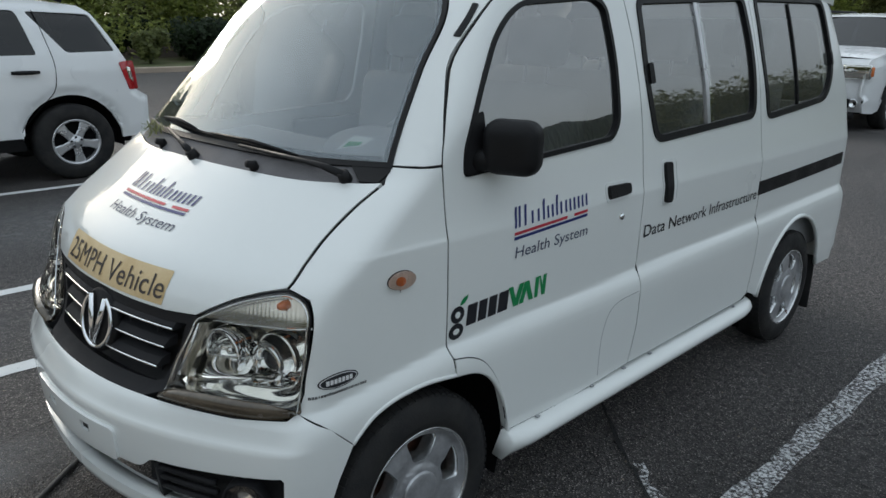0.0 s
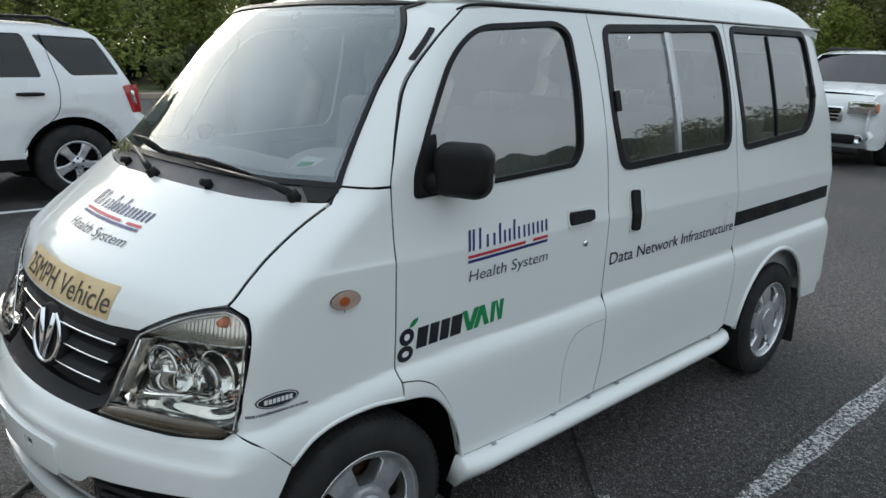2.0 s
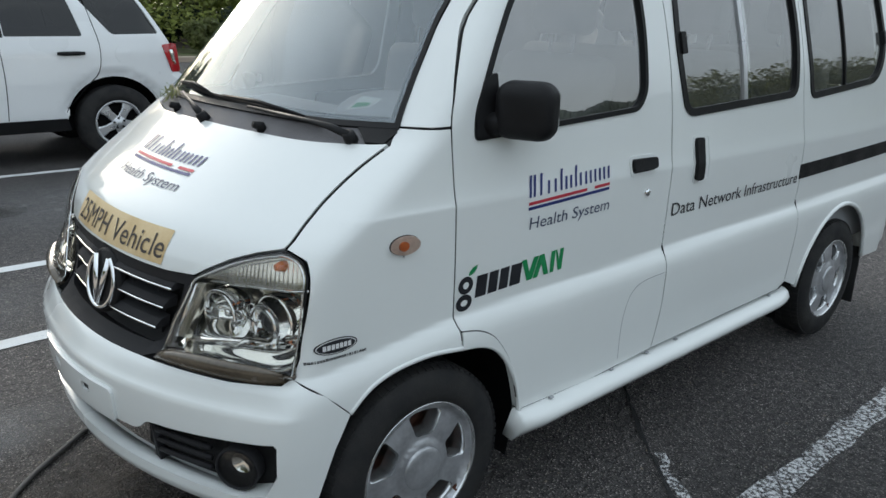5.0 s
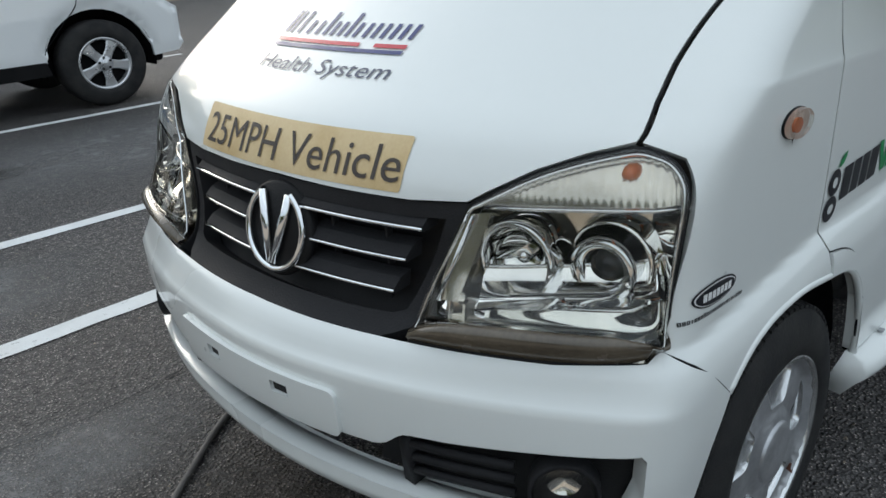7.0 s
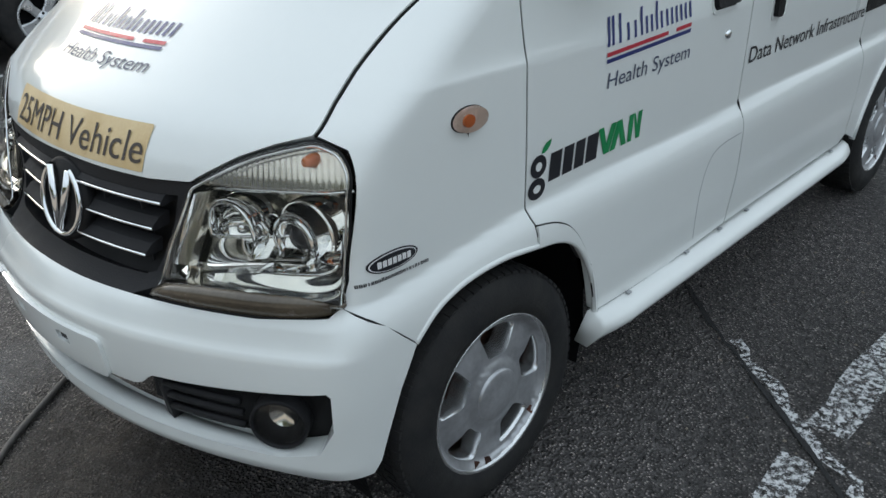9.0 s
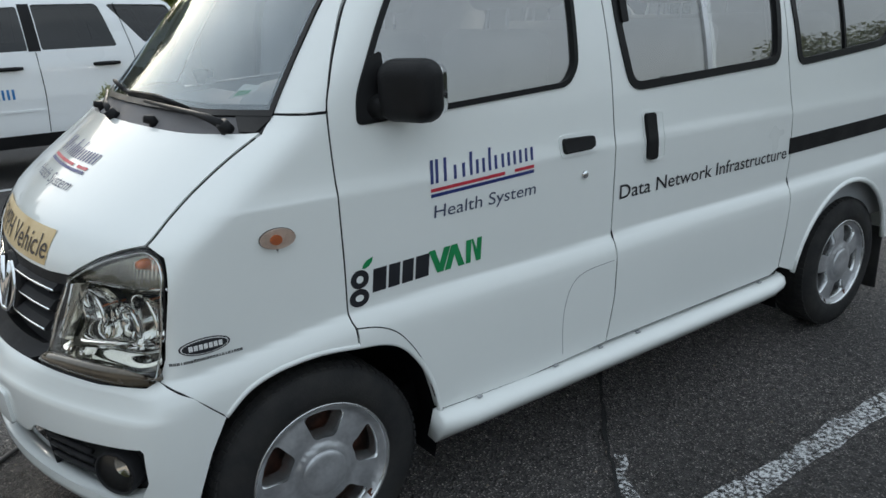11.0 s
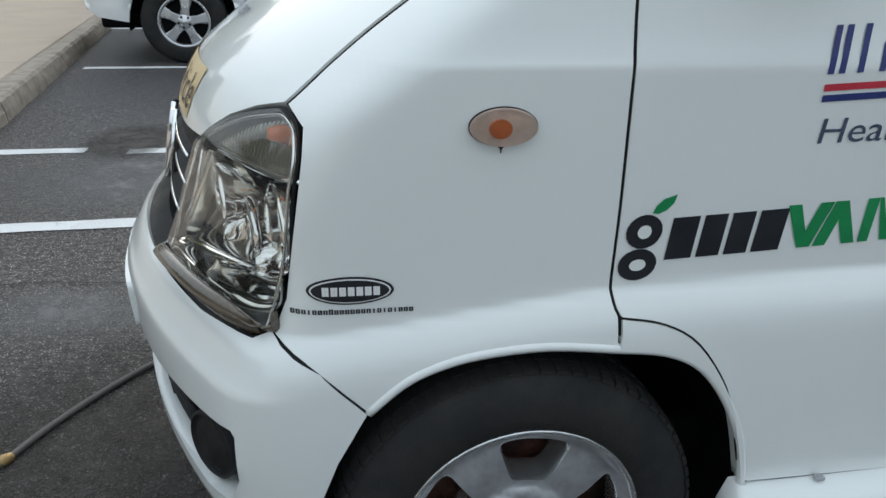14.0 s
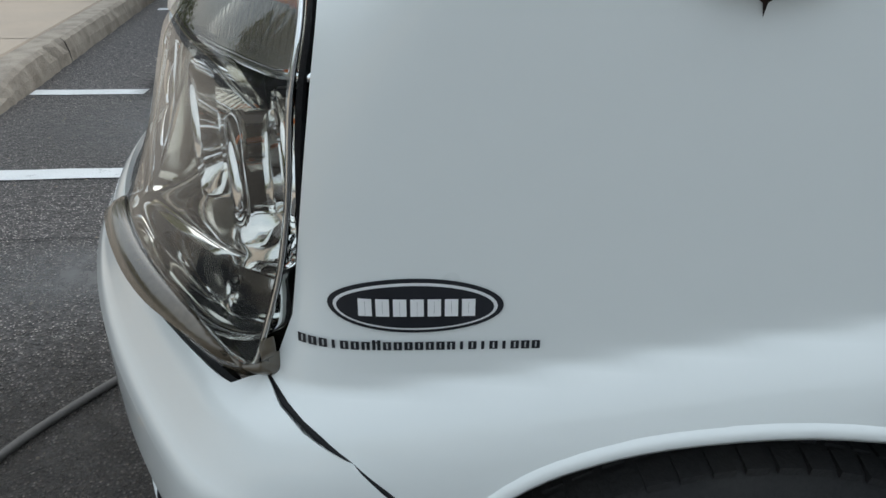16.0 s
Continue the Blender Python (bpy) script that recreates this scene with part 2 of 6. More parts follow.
KERB = mat("weathered_kerb_concrete", (0.38, 0.325, 0.265), 0.9, 0, 0.22, 9, 90, 0.8, 0, (0.24, 0.20, 0.16))
GRASS = mat("mown_grass", (0.075, 0.10, 0.03), 0.9, 0, 0.3, 1.2, 60, 0.6, 0, (0.10, 0.085, 0.045))
MULCH = mat("brown_leaf_litter", (0.06, 0.042, 0.03), 0.95, 0, 0.3, 3, 60, 0.8)
BARK = mat("grey_brown_bark", (0.075, 0.06, 0.05), 0.9, 0, 0.3, 5, 50, 0.8)
CABLE = mat("grey_cable_sheath", (0.12, 0.112, 0.105), 0.7, 0, 0.2, 30, 200, 0.2)
BRASS = mat("tan_plug", (0.50, 0.33, 0.14), 0.5, 0.2, 0.2, 30, 200)


def leaf_mat(name, a, b):
    m = mat(name, a, 0.6, 0, 0.3, 3, 30, 0, 0, b)
    n, l = m.node_tree.nodes, m.node_tree.links
    p = n["Principled BSDF"]
    geo, hue = n.new("ShaderNodeNewGeometry"), n.new("ShaderNodeHueSaturation")
    rng = n.new("ShaderNodeMapRange")
    for i, v in ((3, 0.55), (4, 1.5)):
        rng.inputs[i].default_value = v
    l.new(geo.outputs["Random Per Island"], rng.inputs[0])
    l.new(rng.outputs[0], hue.inputs["Value"])
    l.new(p.inputs["Base Color"].links[0].from_socket, hue.inputs["Color"])
    l.new(hue.outputs[0], p.inputs["Base Color"])
    thin, both = n.new("ShaderNodeBsdfTranslucent"), n.new("ShaderNodeMixShader")
    both.inputs[0].default_value = 0.55
    l.new(hue.outputs[0], thin.inputs[0])
    l.new(p.outputs[0], both.inputs[1])
    l.new(thin.outputs[0], both.inputs[2])
    l.new(both.outputs[0], n["Material Output"].inputs[0])
    return m


LEAF = leaf_mat("green_leaves", (0.29, 0.32, 0.085), (0.19, 0.24, 0.055))
DARKLEAF = leaf_mat("dark_leaves", (0.18, 0.19, 0.07), (0.12, 0.135, 0.048))
BUSHLEAF = leaf_mat("dark_bush_leaves", (0.035, 0.06, 0.025), (0.025, 0.042, 0.018))
HAYLEAF = leaf_mat("pale_grass_blades", (0.20, 0.22, 0.08), (0.13, 0.16, 0.06))


# ---- building tools ----
def mesh_ob(name, verts, faces, material, parent=None, label="", smooth=True, flat_from=None, normals=None):
    me = bpy.data.meshes.new(name)
    me.from_pydata([tuple(map(float, v)) for v in verts], [], faces)
    me.materials.append(material)
    me.polygons.foreach_set("use_smooth", [smooth and (flat_from is None or i < flat_from) for i in range(len(me.polygons))])
    me.update()
    if normals is not None:
        me.normals_split_custom_set_from_vertices([tuple(map(float, n)) for n in normals])
    ob = new(name, me)
    ob.parent = parent
    if label:
        ob["label"] = label
    return ob


def part(name, bm, material, parent=None, label="", smooth=True):
    me = bpy.data.meshes.new(name)
    bmesh.ops.recalc_face_normals(bm, faces=bm.faces)
    bm.to_mesh(me)
    bm.free()
    me.materials.append(material)
    me.polygons.foreach_set("use_smooth", [smooth] * len(me.polygons))
    ob = new(name, me)
    ob.parent = parent
    if label:
        ob["label"] = label
    return ob


def thing(name, label, category, group="", at=(0, 0, 0), turn=0):
    ob = new(name)
    ob.matrix_world = pose(*at, 0, 0, turn)
    ob.empty_display_size = 0.2
    return tagged(ob, label, category, group)


def box_bm(size, at=(0, 0, 0), bevel=0.0, seg=2, m=None):
    bm = bmesh.new()
    bmesh.ops.create_cube(bm, size=1)
    bmesh.ops.scale(bm, vec=size, verts=bm.verts)
    if bevel:
        bmesh.ops.bevel(bm, geom=bm.edges[:], offset=bevel, segments=seg, profile=0.5, affect="EDGES")
    if m is not None:
        bm.transform(m)
    bmesh.ops.translate(bm, vec=at, verts=bm.verts)
    return bm


def tube_bm(points, radius, sides=8, squash=1.0):
    """A round bar along points; radius: one number or one for each point."""
    bm = bmesh.new()
    pts = [Vector(p) for p in points]
    radii = radius if isinstance(radius, (list, tuple)) else [radius] * len(pts)
    rings, side = [], None
    for i, p in enumerate(pts):
        d = (pts[min(i + 1, len(pts) - 1)] - pts[max(i - 1, 0)]).normalized()
        if side is None:
            side = d.orthogonal().normalized()
        side = (side - d * side.dot(d)).normalized()
        up = d.cross(side)
        rings.append([bm.verts.new(p + radii[i] * (side * math.cos(a) + up * squash * math.sin(a))) for a in (2 * math.pi * k / sides for k in range(sides))])
    for a, b in zip(rings, rings[1:]):
        for k in range(sides):
            bm.faces.new((a[k], a[(k + 1) % sides], b[(k + 1) % sides], b[k]))
    bm.faces.new(rings[0][::-1])
    bm.faces.new(rings[-1])
    return bm


def lathe_bm(profile, sides=40, m=None):
    """Turns (radius, along) pairs round the y axis; along runs to -y, the outside of a wheel on the near side."""
    bm = bmesh.new()
    rings = []
    for r, a in profile:
        rings.append([bm.verts.new((r * math.cos(t), -a, r * math.sin(t))) for t in (2 * math.pi * k / sides for k in range(sides))])
    for a, b in zip(rings, rings[1:]):
        for k in range(sides):
            bm.faces.new((a[k], a[(k + 1) % sides], b[(k + 1) % sides], b[k]))
    if m is not None:
        bm.transform(m)
    return bm


def in_poly(pts, poly):
    x, y = pts[:, 0], pts[:, 1]
    hit = np.zeros(len(pts), bool)
    n = len(poly)
    for i in range(n):
        (x0, y0), (x1, y1) = poly[i], poly[(i + 1) % n]
        if y0 != y1:
            hit ^= ((y0 > y) != (y1 > y)) & (x < (x1 - x0) * (y - y0) / (y1 - y0) + x0)
    return hit


def edge_gap(pts, poly):
    best = np.full(len(pts), 1e9)
    for i in range(len(poly)):
        a, b = np.array(poly[i]), np.array(poly[(i + 1) % len(poly)])
        d = b - a
        t = np.clip(((pts - a) @ d) / max(d @ d, 1e-12), 0, 1)
        best = np.minimum(best, np.hypot(*(pts - a - t[:, None] * d).T))
    return best


def rounded(poly, r, seg=5):
    """The polygon with its corners rounded by r (a number, or one for each corner)."""
    out, n = [], len(poly)
    for i in range(n):
        p, a, b = (np.array(poly[k % n], float) for k in (i, i - 1, i + 1))
        rr = r[i] if isinstance(r, (list, tuple)) else r
        la, lb = np.linalg.norm(a - p), np.linalg.norm(b - p)
        c = min(rr, la * 0.48, lb * 0.48)
        if c < 1e-4:
            out.append(tuple(p))
            continue
        s, e = p + (a - p) / la * c, p + (b - p) / lb * c
        for k in range(seg + 1):
            t = k / seg
            out.append(tuple((1 - t) ** 2 * s + 2 * t * (1 - t) * p + t * t * e))
    return out


def dense(poly, step):
    out, n = [], len(poly)
    for i in range(n):
        a, b = np.array(poly[i], float), np.array(poly[(i + 1) % n], float)
        k = max(1, int(math.ceil(np.linalg.norm(b - a) / step)))
        out += [tuple(a + (b - a) * j / k) for j in range(k)]
    return out


def grown(poly, d):
    """The polygon moved outwards by d (inwards where d is negative)."""
    p = np.array(poly, float)
    area = 0.5 * np.sum(p[:, 0] * np.roll(p[:, 1], -1) - np.roll(p[:, 0], -1) * p[:, 1])
    a, b = p - np.roll(p, 1, 0), np.roll(p, -1, 0) - p
    na, nb = (np.stack((v[:, 1], -v[:, 0]), 1) / np.maximum(np.linalg.norm(v, axis=1), 1e-9)[:, None] for v in (a, b))
    m = na + nb
    m /= np.maximum((m * m).sum(1), 0.35)[:, None] / 2
    return [tuple(v) for v in p + (d if area > 0 else -d) * m]


def fill(outline, holes, step):
    from mathutils.geometry import delaunay_2d_cdt
    loops = [dense(q, step) for q in [outline, *holes]]
    o = np.array(loops[0])
    lo, hi = o.min(0), o.max(0)
    gx, gy = np.meshgrid(np.arange(lo[0] + step / 2, hi[0], step), np.arange(lo[1] + step / 2, hi[1], step))
    g = np.stack((gx.ravel(), gy.ravel()), 1)
    keep = in_poly(g, loops[0]) & (edge_gap(g, loops[0]) > step * 0.45) if len(g) else np.zeros(0, bool)
    for h in loops[1:]:
        keep &= ~in_poly(g, h) & (edge_gap(g, h) > step * 0.45)
    pts, edges = [], []
    for q in loops:
        k = len(pts)
        pts += q
        edges += [(k + i, k + (i + 1) % len(q)) for i in range(len(q))]
    pts += [tuple(v) for v in g[keep]]
    res = delaunay_2d_cdt([Vector(v) for v in pts], edges, [], 0, 1e-6)
    v = np.array([tuple(c) for c in res[0]])
    f = np.array([t for t in res[2] if len(t) == 3])
    c = v[f].mean(1)
    ok = in_poly(c, loops[0])
    for h in loops[1:]:
        ok &= ~in_poly(c, h)
    a, b, d = v[f[:, 0]], v[f[:, 1]], v[f[:, 2]]
    turn = (b - a)[:, 0] * (d - a)[:, 1] - (b - a)[:, 1] * (d - a)[:, 0]
    f[turn < 0] = f[turn < 0][:, ::-1]
    return v, f[ok & (abs(turn) > 1e-10)]


def slopes(lift, uv, e=0.004):
    du = lift(uv + np.array((e, 0))) - lift(uv - np.array((e, 0)))
    dv = lift(uv + np.array((0, e))) - lift(uv - np.array((0, e)))
    n = np.cross(du, dv)
    return n / np.maximum(np.linalg.norm(n, axis=1), 1e-9)[:, None]


def panel(name, outline, lift, material, parent, holes=(), step=0.03, depth=0.014, off=0.0, label="", even=False):
    """A sheet over an outline in the plane, lifted onto a surface, with its rim turned in by depth."""
    v, f = fill(outline, holes, step)
    nrm = slopes(lift, v)
    p = lift(v) + nrm * off
    if even:
        nrm[:] = (0, 0, 1)
    verts, faces = [*p], [tuple(map(int, t)) for t in f]
    flat = len(faces)
    if depth:
        count = {}
        for t in faces:
            for a, b in zip(t, t[1:] + t[:1]):
                count[(a, b)] = count.get((a, b), 0) + 1
        rim = [(a, b) for a, b in count if (b, a) not in count]
        where = {}
        for a, b in rim:
            for k in (a, b):
                if k not in where:
                    where[k] = len(verts)
                    verts += [p[k], p[k] - nrm[k] * depth]
            faces.append((where[b], where[a], where[a] + 1, where[b] + 1))
    return mesh_ob(name, verts, faces, material, parent, label, True, flat, None if even else [*nrm] + [(0, 0, 0)] * (len(verts) - len(nrm)))


def ellipse(cx, cy, rx, ry, n=32):
    return [(cx + rx * math.cos(2 * math.pi * k / n), cy + ry * math.sin(2 * math.pi * k / n)) for k in range(n)]


def letters(text, height, width, at, lift, material, parent, name, off=0.0016, shear=0.0, bold=0.0):
    """Writing in the built-in font, width by height (of its capitals), from the corner at, laid on a surface."""
    cu = bpy.data.curves.new(name, "FONT")
    cu.body, cu.fill_mode, cu.offset, cu.shear, cu.resolution_u = text, "FRONT", bold, shear, 4
    tmp = new("tmp", cu)
    bpy.context.view_layer.update()
    me = tmp.evaluated_get(bpy.context.evaluated_depsgraph_get()).to_mesh()
    uv = np.array([v.co[:2] for v in me.vertices])
    faces = [tuple(q.vertices) for q in me.polygons]
    tmp.to_mesh_clear()
    bpy.data.objects.remove(tmp)
    bpy.data.curves.remove(cu)
    uv[:, 0] = (uv[:, 0] - uv[:, 0].min()) * width / np.ptp(uv[:, 0]) + at[0]
    uv[:, 1] = uv[:, 1] * height / 0.73 + at[1]
    p = lift(uv) + slopes(lift, uv) * off
    return mesh_ob(name, p, faces, material, parent, "", False)


def decal(name, polys, lift, material, parent, off=0.0014, step=0.03, label=""):
    """Flat shapes laid on a surface, as one mesh."""
    verts, faces = [], []
    for q in polys:
        v, f = fill(q, [], step)
        k = len(verts)
        verts += [*(lift(v) + slopes(lift, v) * off)]
        faces += [tuple(int(i) + k for i in t) for t in f]
    return mesh_ob(name, verts, faces, material, parent, label, False)


def glyph_bars(word, x0, x1, z0, zx, za, slant=0.0, weight=0.42, gap=0.5):
    """Plain upright bars in place of a brand's letters: one or two strokes a letter, tall and low as the letters are."""
    out, n = [], len(word)
    w = (x1 - x0) / n
    for i, c in enumerate(word):
        if c == " ":
            continue
        top, low = za if c in "T" else zx, z0
        a = x0 + i * w
        if c == "i":
            cols = [(a + w * 0.32, a + w * 0.62)]
        else:
            s = w * weight * 0.62
            cols = [(a + w * 0.10, a + w * 0.10 + s), (a + w * 0.88 - s, a + w * 0.88)]
        for l, r in cols:
            out.append([(l + slant * (low - z0), low), (r + slant * (low - z0), low), (r + slant * (top - z0), top), (l + slant * (top - z0), top)])
        if c != "i":
            t = (zx - z0) * 0.16
            b = a + w * 0.10 + w * weight * 0.62
            e = a + w * 0.88 - w * weight * 0.62
            for h in ((zx - t,) if c in "nT" else (z0, zx - t)):
                out.append([(b + slant * (h - z0), h), (e + slant * (h - z0), h), (e + slant * (h + t - z0), h + t), (b + slant * (h + t - z0), h + t)])
    return out


# ---- ground ----
def flat(name, poly, z, material, label="", parent=None, thick=0.0):
    bm = bmesh.new()
    f = bm.faces.new([bm.verts.new((x, y, z)) for x, y in poly])
    if f.calc_center_median() and f.normal.z < 0:
        f.normal_flip()
    if thick:
        r = bmesh.ops.extrude_face_region(bm, geom=[f])
        bmesh.ops.translate(bm, vec=(0, 0, -thick), verts=[v for v in r["geom"] if isinstance(v, bmesh.types.BMVert)])
    return part(name, bm, material, parent, label, False)


def kerb_x(y):
    return -1.83 - 0.077 * y


ground = tagged(flat("ground", [(-300, -300), (300, -300), (300, 300), (-300, 300)], 0, ASPHALT), "dark grey worn asphalt of a car park", "ground", kind="structure")


def stripe(name, x0, x1, y, width, material, label, wob=0.004, slope=0.0):
    rnd = random.Random(int(y * 100) + int(x0 * 10) + 7)
    n = max(6, int((x1 - x0) / 0.12))
    top, low = [], []
    for i in range(n + 1):
        x = x0 + (x1 - x0) * i / n
        top.append((x + rnd.uniform(-0.01, 0.01), y + slope * (x - x0) + width / 2 + rnd.uniform(-wob, wob)))
        low.append((x + rnd.uniform(-0.01, 0.01), y + slope * (x - x0) - width / 2 + rnd.uniform(-wob, wob)))
    ob = flat(name, low + top[::-1], 0.004, material)
    return tagged(ob, label, "road marking", kind="structure")


stripe("bay_line", 0.76, 6.2, -1.228, 0.10, OLDLINE, "flaked white bay line on asphalt", 0.012)
stripe("bay_line", 0.1, 0.62, -1.225, 0.10, OLDLINE, "flaked white bay line on asphalt", 0.014)
stripe("bay_line", -1.9, 3.6, 1.545, 0.105, LINE, "white painted bay line on asphalt")
stripe("bay_line", -2.02, -1.44, 2.76, 0.10, LINE, "white painted bay line on asphalt", slope=-0.03)
stripe("bay_line", -1.22, 3.6, 2.69, 0.10, LINE, "white painted bay line on asphalt", slope=-0.02)
stripe("bay_line", -2.1, 4.2, 5.52, 0.10, LINE, "white painted bay line on asphalt", slope=-0.03)
stripe("bay_line", -2.6, 3.4, 8.4, 0.10, LINE, "white painted bay line on asphalt")


def strip_path(name, pts, width, z, material, label, seed=1, wob=0.35):
    rnd = random.Random(seed)
    fine = []
    for a, b in zip(pts, pts[1:]):
        k = max(1, int(math.dist(a, b) / 0.05))
        fine += [(a[0] + (b[0] - a[0]) * i / k, a[1] + (b[1] - a[1]) * i / k) for i in range(k)]
    fine.append(pts[-1])
    left, right = [], []
    for i, p in enumerate(fine):
        a, b = fine[max(i - 1, 0)], fine[min(i + 1, len(fine) - 1)]
        d = Vector((b[0] - a[0], b[1] - a[1])).normalized()
        s, w = rnd.uniform(-wob, wob) * width, width * rnd.uniform(0.5, 1.2) / 2
        left.append((p[0] - d.y * (w + s), p[1] + d.x * (w + s)))
        right.append((p[0] + d.y * (w - s), p[1] - d.x * (w - s)))
    n = len(fine)
    ob = mesh_ob(name, [(*q, z) for q in left + right], [(i, n + i, n + i + 1, i + 1) for i in range(n - 1)], material, None, "", False)
    return tagged(ob, label, "road marking", kind="structure")


strip_path("crack", [(1.75, -0.1), (1.45, -0.36), (1.31, -0.5), (1.06, -0.76), (0.86, -1.0), (0.68, -1.2), (0.5, -1.4), (0.1, -1.75), (-0.6, -2.2)], 0.016, 0.005, TAR, "dark tar-filled crack across the asphalt", 3)
strip_path("crack", [(-0.35, 0.2), (-0.62, 0.12), (-0.8, 0.02), (-1.0, -0.1), (-1.4, -0.28)], 0.008, 0.005, TAR, "thin crack in the asphalt", 5)
strip_path("crack", [(-1.9, 0.95), (-1.2, 0.98), (-0.7, 0.9), (-0.2, 0.96)], 0.007, 0.005, TAR, "thin crack in the asphalt", 6)


def blot(name, cx, cy, rx, ry, z, material, label, seed):
    rnd = random.Random(seed)
    ph = [rnd.uniform(0, 6.3) for _ in range(4)]
    poly = []
    for k in range(48):
        a = 2 * math.pi * k / 48
        r = 1 + 0.16 * math.sin(2 * a + ph[0]) + 0.1 * math.sin(3 * a + ph[1]) + 0.07 * math.sin(7 * a + ph[2]) + 0.05 * math.sin(11 * a + ph[3])
        poly.append((cx + rx * r * math.cos(a), cy + ry * r * math.sin(a)))
    return tagged(flat(name, poly, z, material), label, "stain", kind="structure")


blot("oil_stain", -1.25, 2.95, 0.34, 0.42, 0.007, STAIN, "dark oil stain over a broken bay line", 2)
blot("oil_stain", -0.4, 4.1, 0.5, 0.35, 0.006, STAIN, "faint oil stain on asphalt", 4)
blot("dust_sheen_patch", -0.95, 0.75, 0.62, 0.34, 0.0065, DUSTSHEEN, "pale dusty patch on asphalt with painted sky sheen", 8)
# the wide pale patches paint the sky's grazing sheen into the ground colour
blot("dust_sheen_patch", -1.0, 2.1, 1.0, 0.75, 0.003, DUSTSHEEN, "pale dusty patch on asphalt with painted sky sheen", 9)
blot("dust_sheen_patch", 0.9, 4.0, 2.4, 1.1, 0.0025, DUSTSHEEN, "pale dusty patch on asphalt with painted sky sheen", 10)
# darkens the near ground beside the van, fading out towards its rim
blot("dark_patch", 1.5, -1.75, 2.3, 1.5, 0.0028, DARKPATCH, "darker patch of asphalt", 17)
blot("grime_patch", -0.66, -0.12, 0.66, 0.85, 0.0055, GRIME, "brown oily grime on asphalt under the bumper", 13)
strip_path("paint_traces", [(1.02, -0.86), (0.80, -1.12), (0.62, -1.34), (0.3, -1.62)], 0.045, 0.0045, OLDLINE, "traces of old white paint along a crack", 12, 0.5)

# loose grit and debris
gv, gf = [], []
rnd = random.Random(11)
for _ in range(900):
    x, y, s = rnd.uniform(-2.0, 3.0), rnd.uniform(-2.2, 3.2), rnd.uniform(0.0015, 0.005)
    k = len(gv)
    gv += [(x + s * rnd.uniform(0.6, 1.3) * dx, y + s * rnd.uniform(0.6, 1.3) * dy, max(0, s * dz)) for dx, dy, dz in ((-1, -1, 0), (1, -1, 0), (1, 1, 0), (-1, 1, 0), (0, 0, 1.2))]
    gf += [(k, k + 1, k + 4), (k + 1, k + 2, k + 4), (k + 2, k + 3, k + 4), (k + 3, k, k + 4)]
tagged(mesh_ob("grit", gv, gf, KERB, None, "", False), "loose stone grit on the asphalt", "grit", kind="stuff")

# pavement: slabs with open joints behind a kerb that drops to a ramp
pavement = tagged(flat("pavement", [(kerb_x(-16) - 0.25, -16), (kerb_x(-16) - 6, -16), (kerb_x(40) - 6, 40), (kerb_x(40) - 0.25, 40)], 0.0045, KERB), "beige concrete pavement behind a worn kerb", "pavement", kind="structure")


def pave_z(y):
    t = min(max((y - 1.9) / 1.05, 0), 1)
    return 0.016 + 0.122 * t * t * (3 - 2 * t)


def slab(x0, x1, y0, y1):
    ny = max(2, int((y1 - y0) / 0.2))
    vs, fs = [], []
    for i in range(ny + 1):
        y = y0 + (y1 - y0) * i / ny
        z = pave_z(y)
        a, b = kerb_x(y) + x0, kerb_x(y) + x1
        vs += [(a, y, z - 0.012), (a + 0.01, y, z), (b - 0.01, y, z), (b, y, z - 0.012)]
    for i in range(ny):
        fs += [(4 * i + j, 4 * i + j + 1, 4 * i + j + 5, 4 * i + j + 4) for j in range(3)]
    ob = mesh_ob("slab", vs, fs, CONCRETE, pavement, "", False)
    return ob


yy = -16.0
while yy < 26:
    for c in range(3):
        slab(-0.17 - 1.5 * (c + 1), -0.18 - 1.5 * c, yy + 0.006, yy + 1.494)
    yy += 1.5

kerb = tagged(new("kerb"), "worn beige concrete kerb with chipped edges", "kerb", kind="structure")
rnd = random.Random(4)
yy = -16.0
while yy < 26:
    n, vs, fs = 30, [], []
    for i in range(n + 1):
        y = yy + 0.005 + 1.49 * i / n
        z, x = pave_z(y), kerb_x(y)
        chip = rnd.choice((0, 0, 0, rnd.uniform(0, 0.022))) if z > 0.05 else rnd.uniform(0, 0.003)
        j = rnd.uniform(-0.006, 0.006)
        vs += [(x - 0.17, y, z - 0.006), (x - 0.16, y, z + 0.001), (x - 0.028 - chip, y, z + 0.001), (x - 0.006 - chip + j, y, z - 0.016 - chip), (x + 0.012 + j, y, z * 0.45), (x + 0.02 + j, y, -0.01)]
    for i in range(n):
        fs += [(6 * i + k, 6 * i + k + 1, 6 * i + k + 7, 6 * i + k + 6) for k in range(5)]
    mesh_ob("kerb_stone", vs, fs, KERB, kerb, "", False)
    yy += 1.5

# the cable under the van
cable = thing("cable", "grey power cable lying on the asphalt under the bumper", "cable")
pts = [(-1.10, -0.16), (-1.03, -0.07), (-0.985, -0.035), (-0.93, 0.07), (-0.83, 0.22), (-0.72, 0.35), (-0.60, 0.455), (-0.45, 0.575), (-0.2, 0.72), (0.1, 0.8), (0.5, 0.8)]
smooth_pts = []
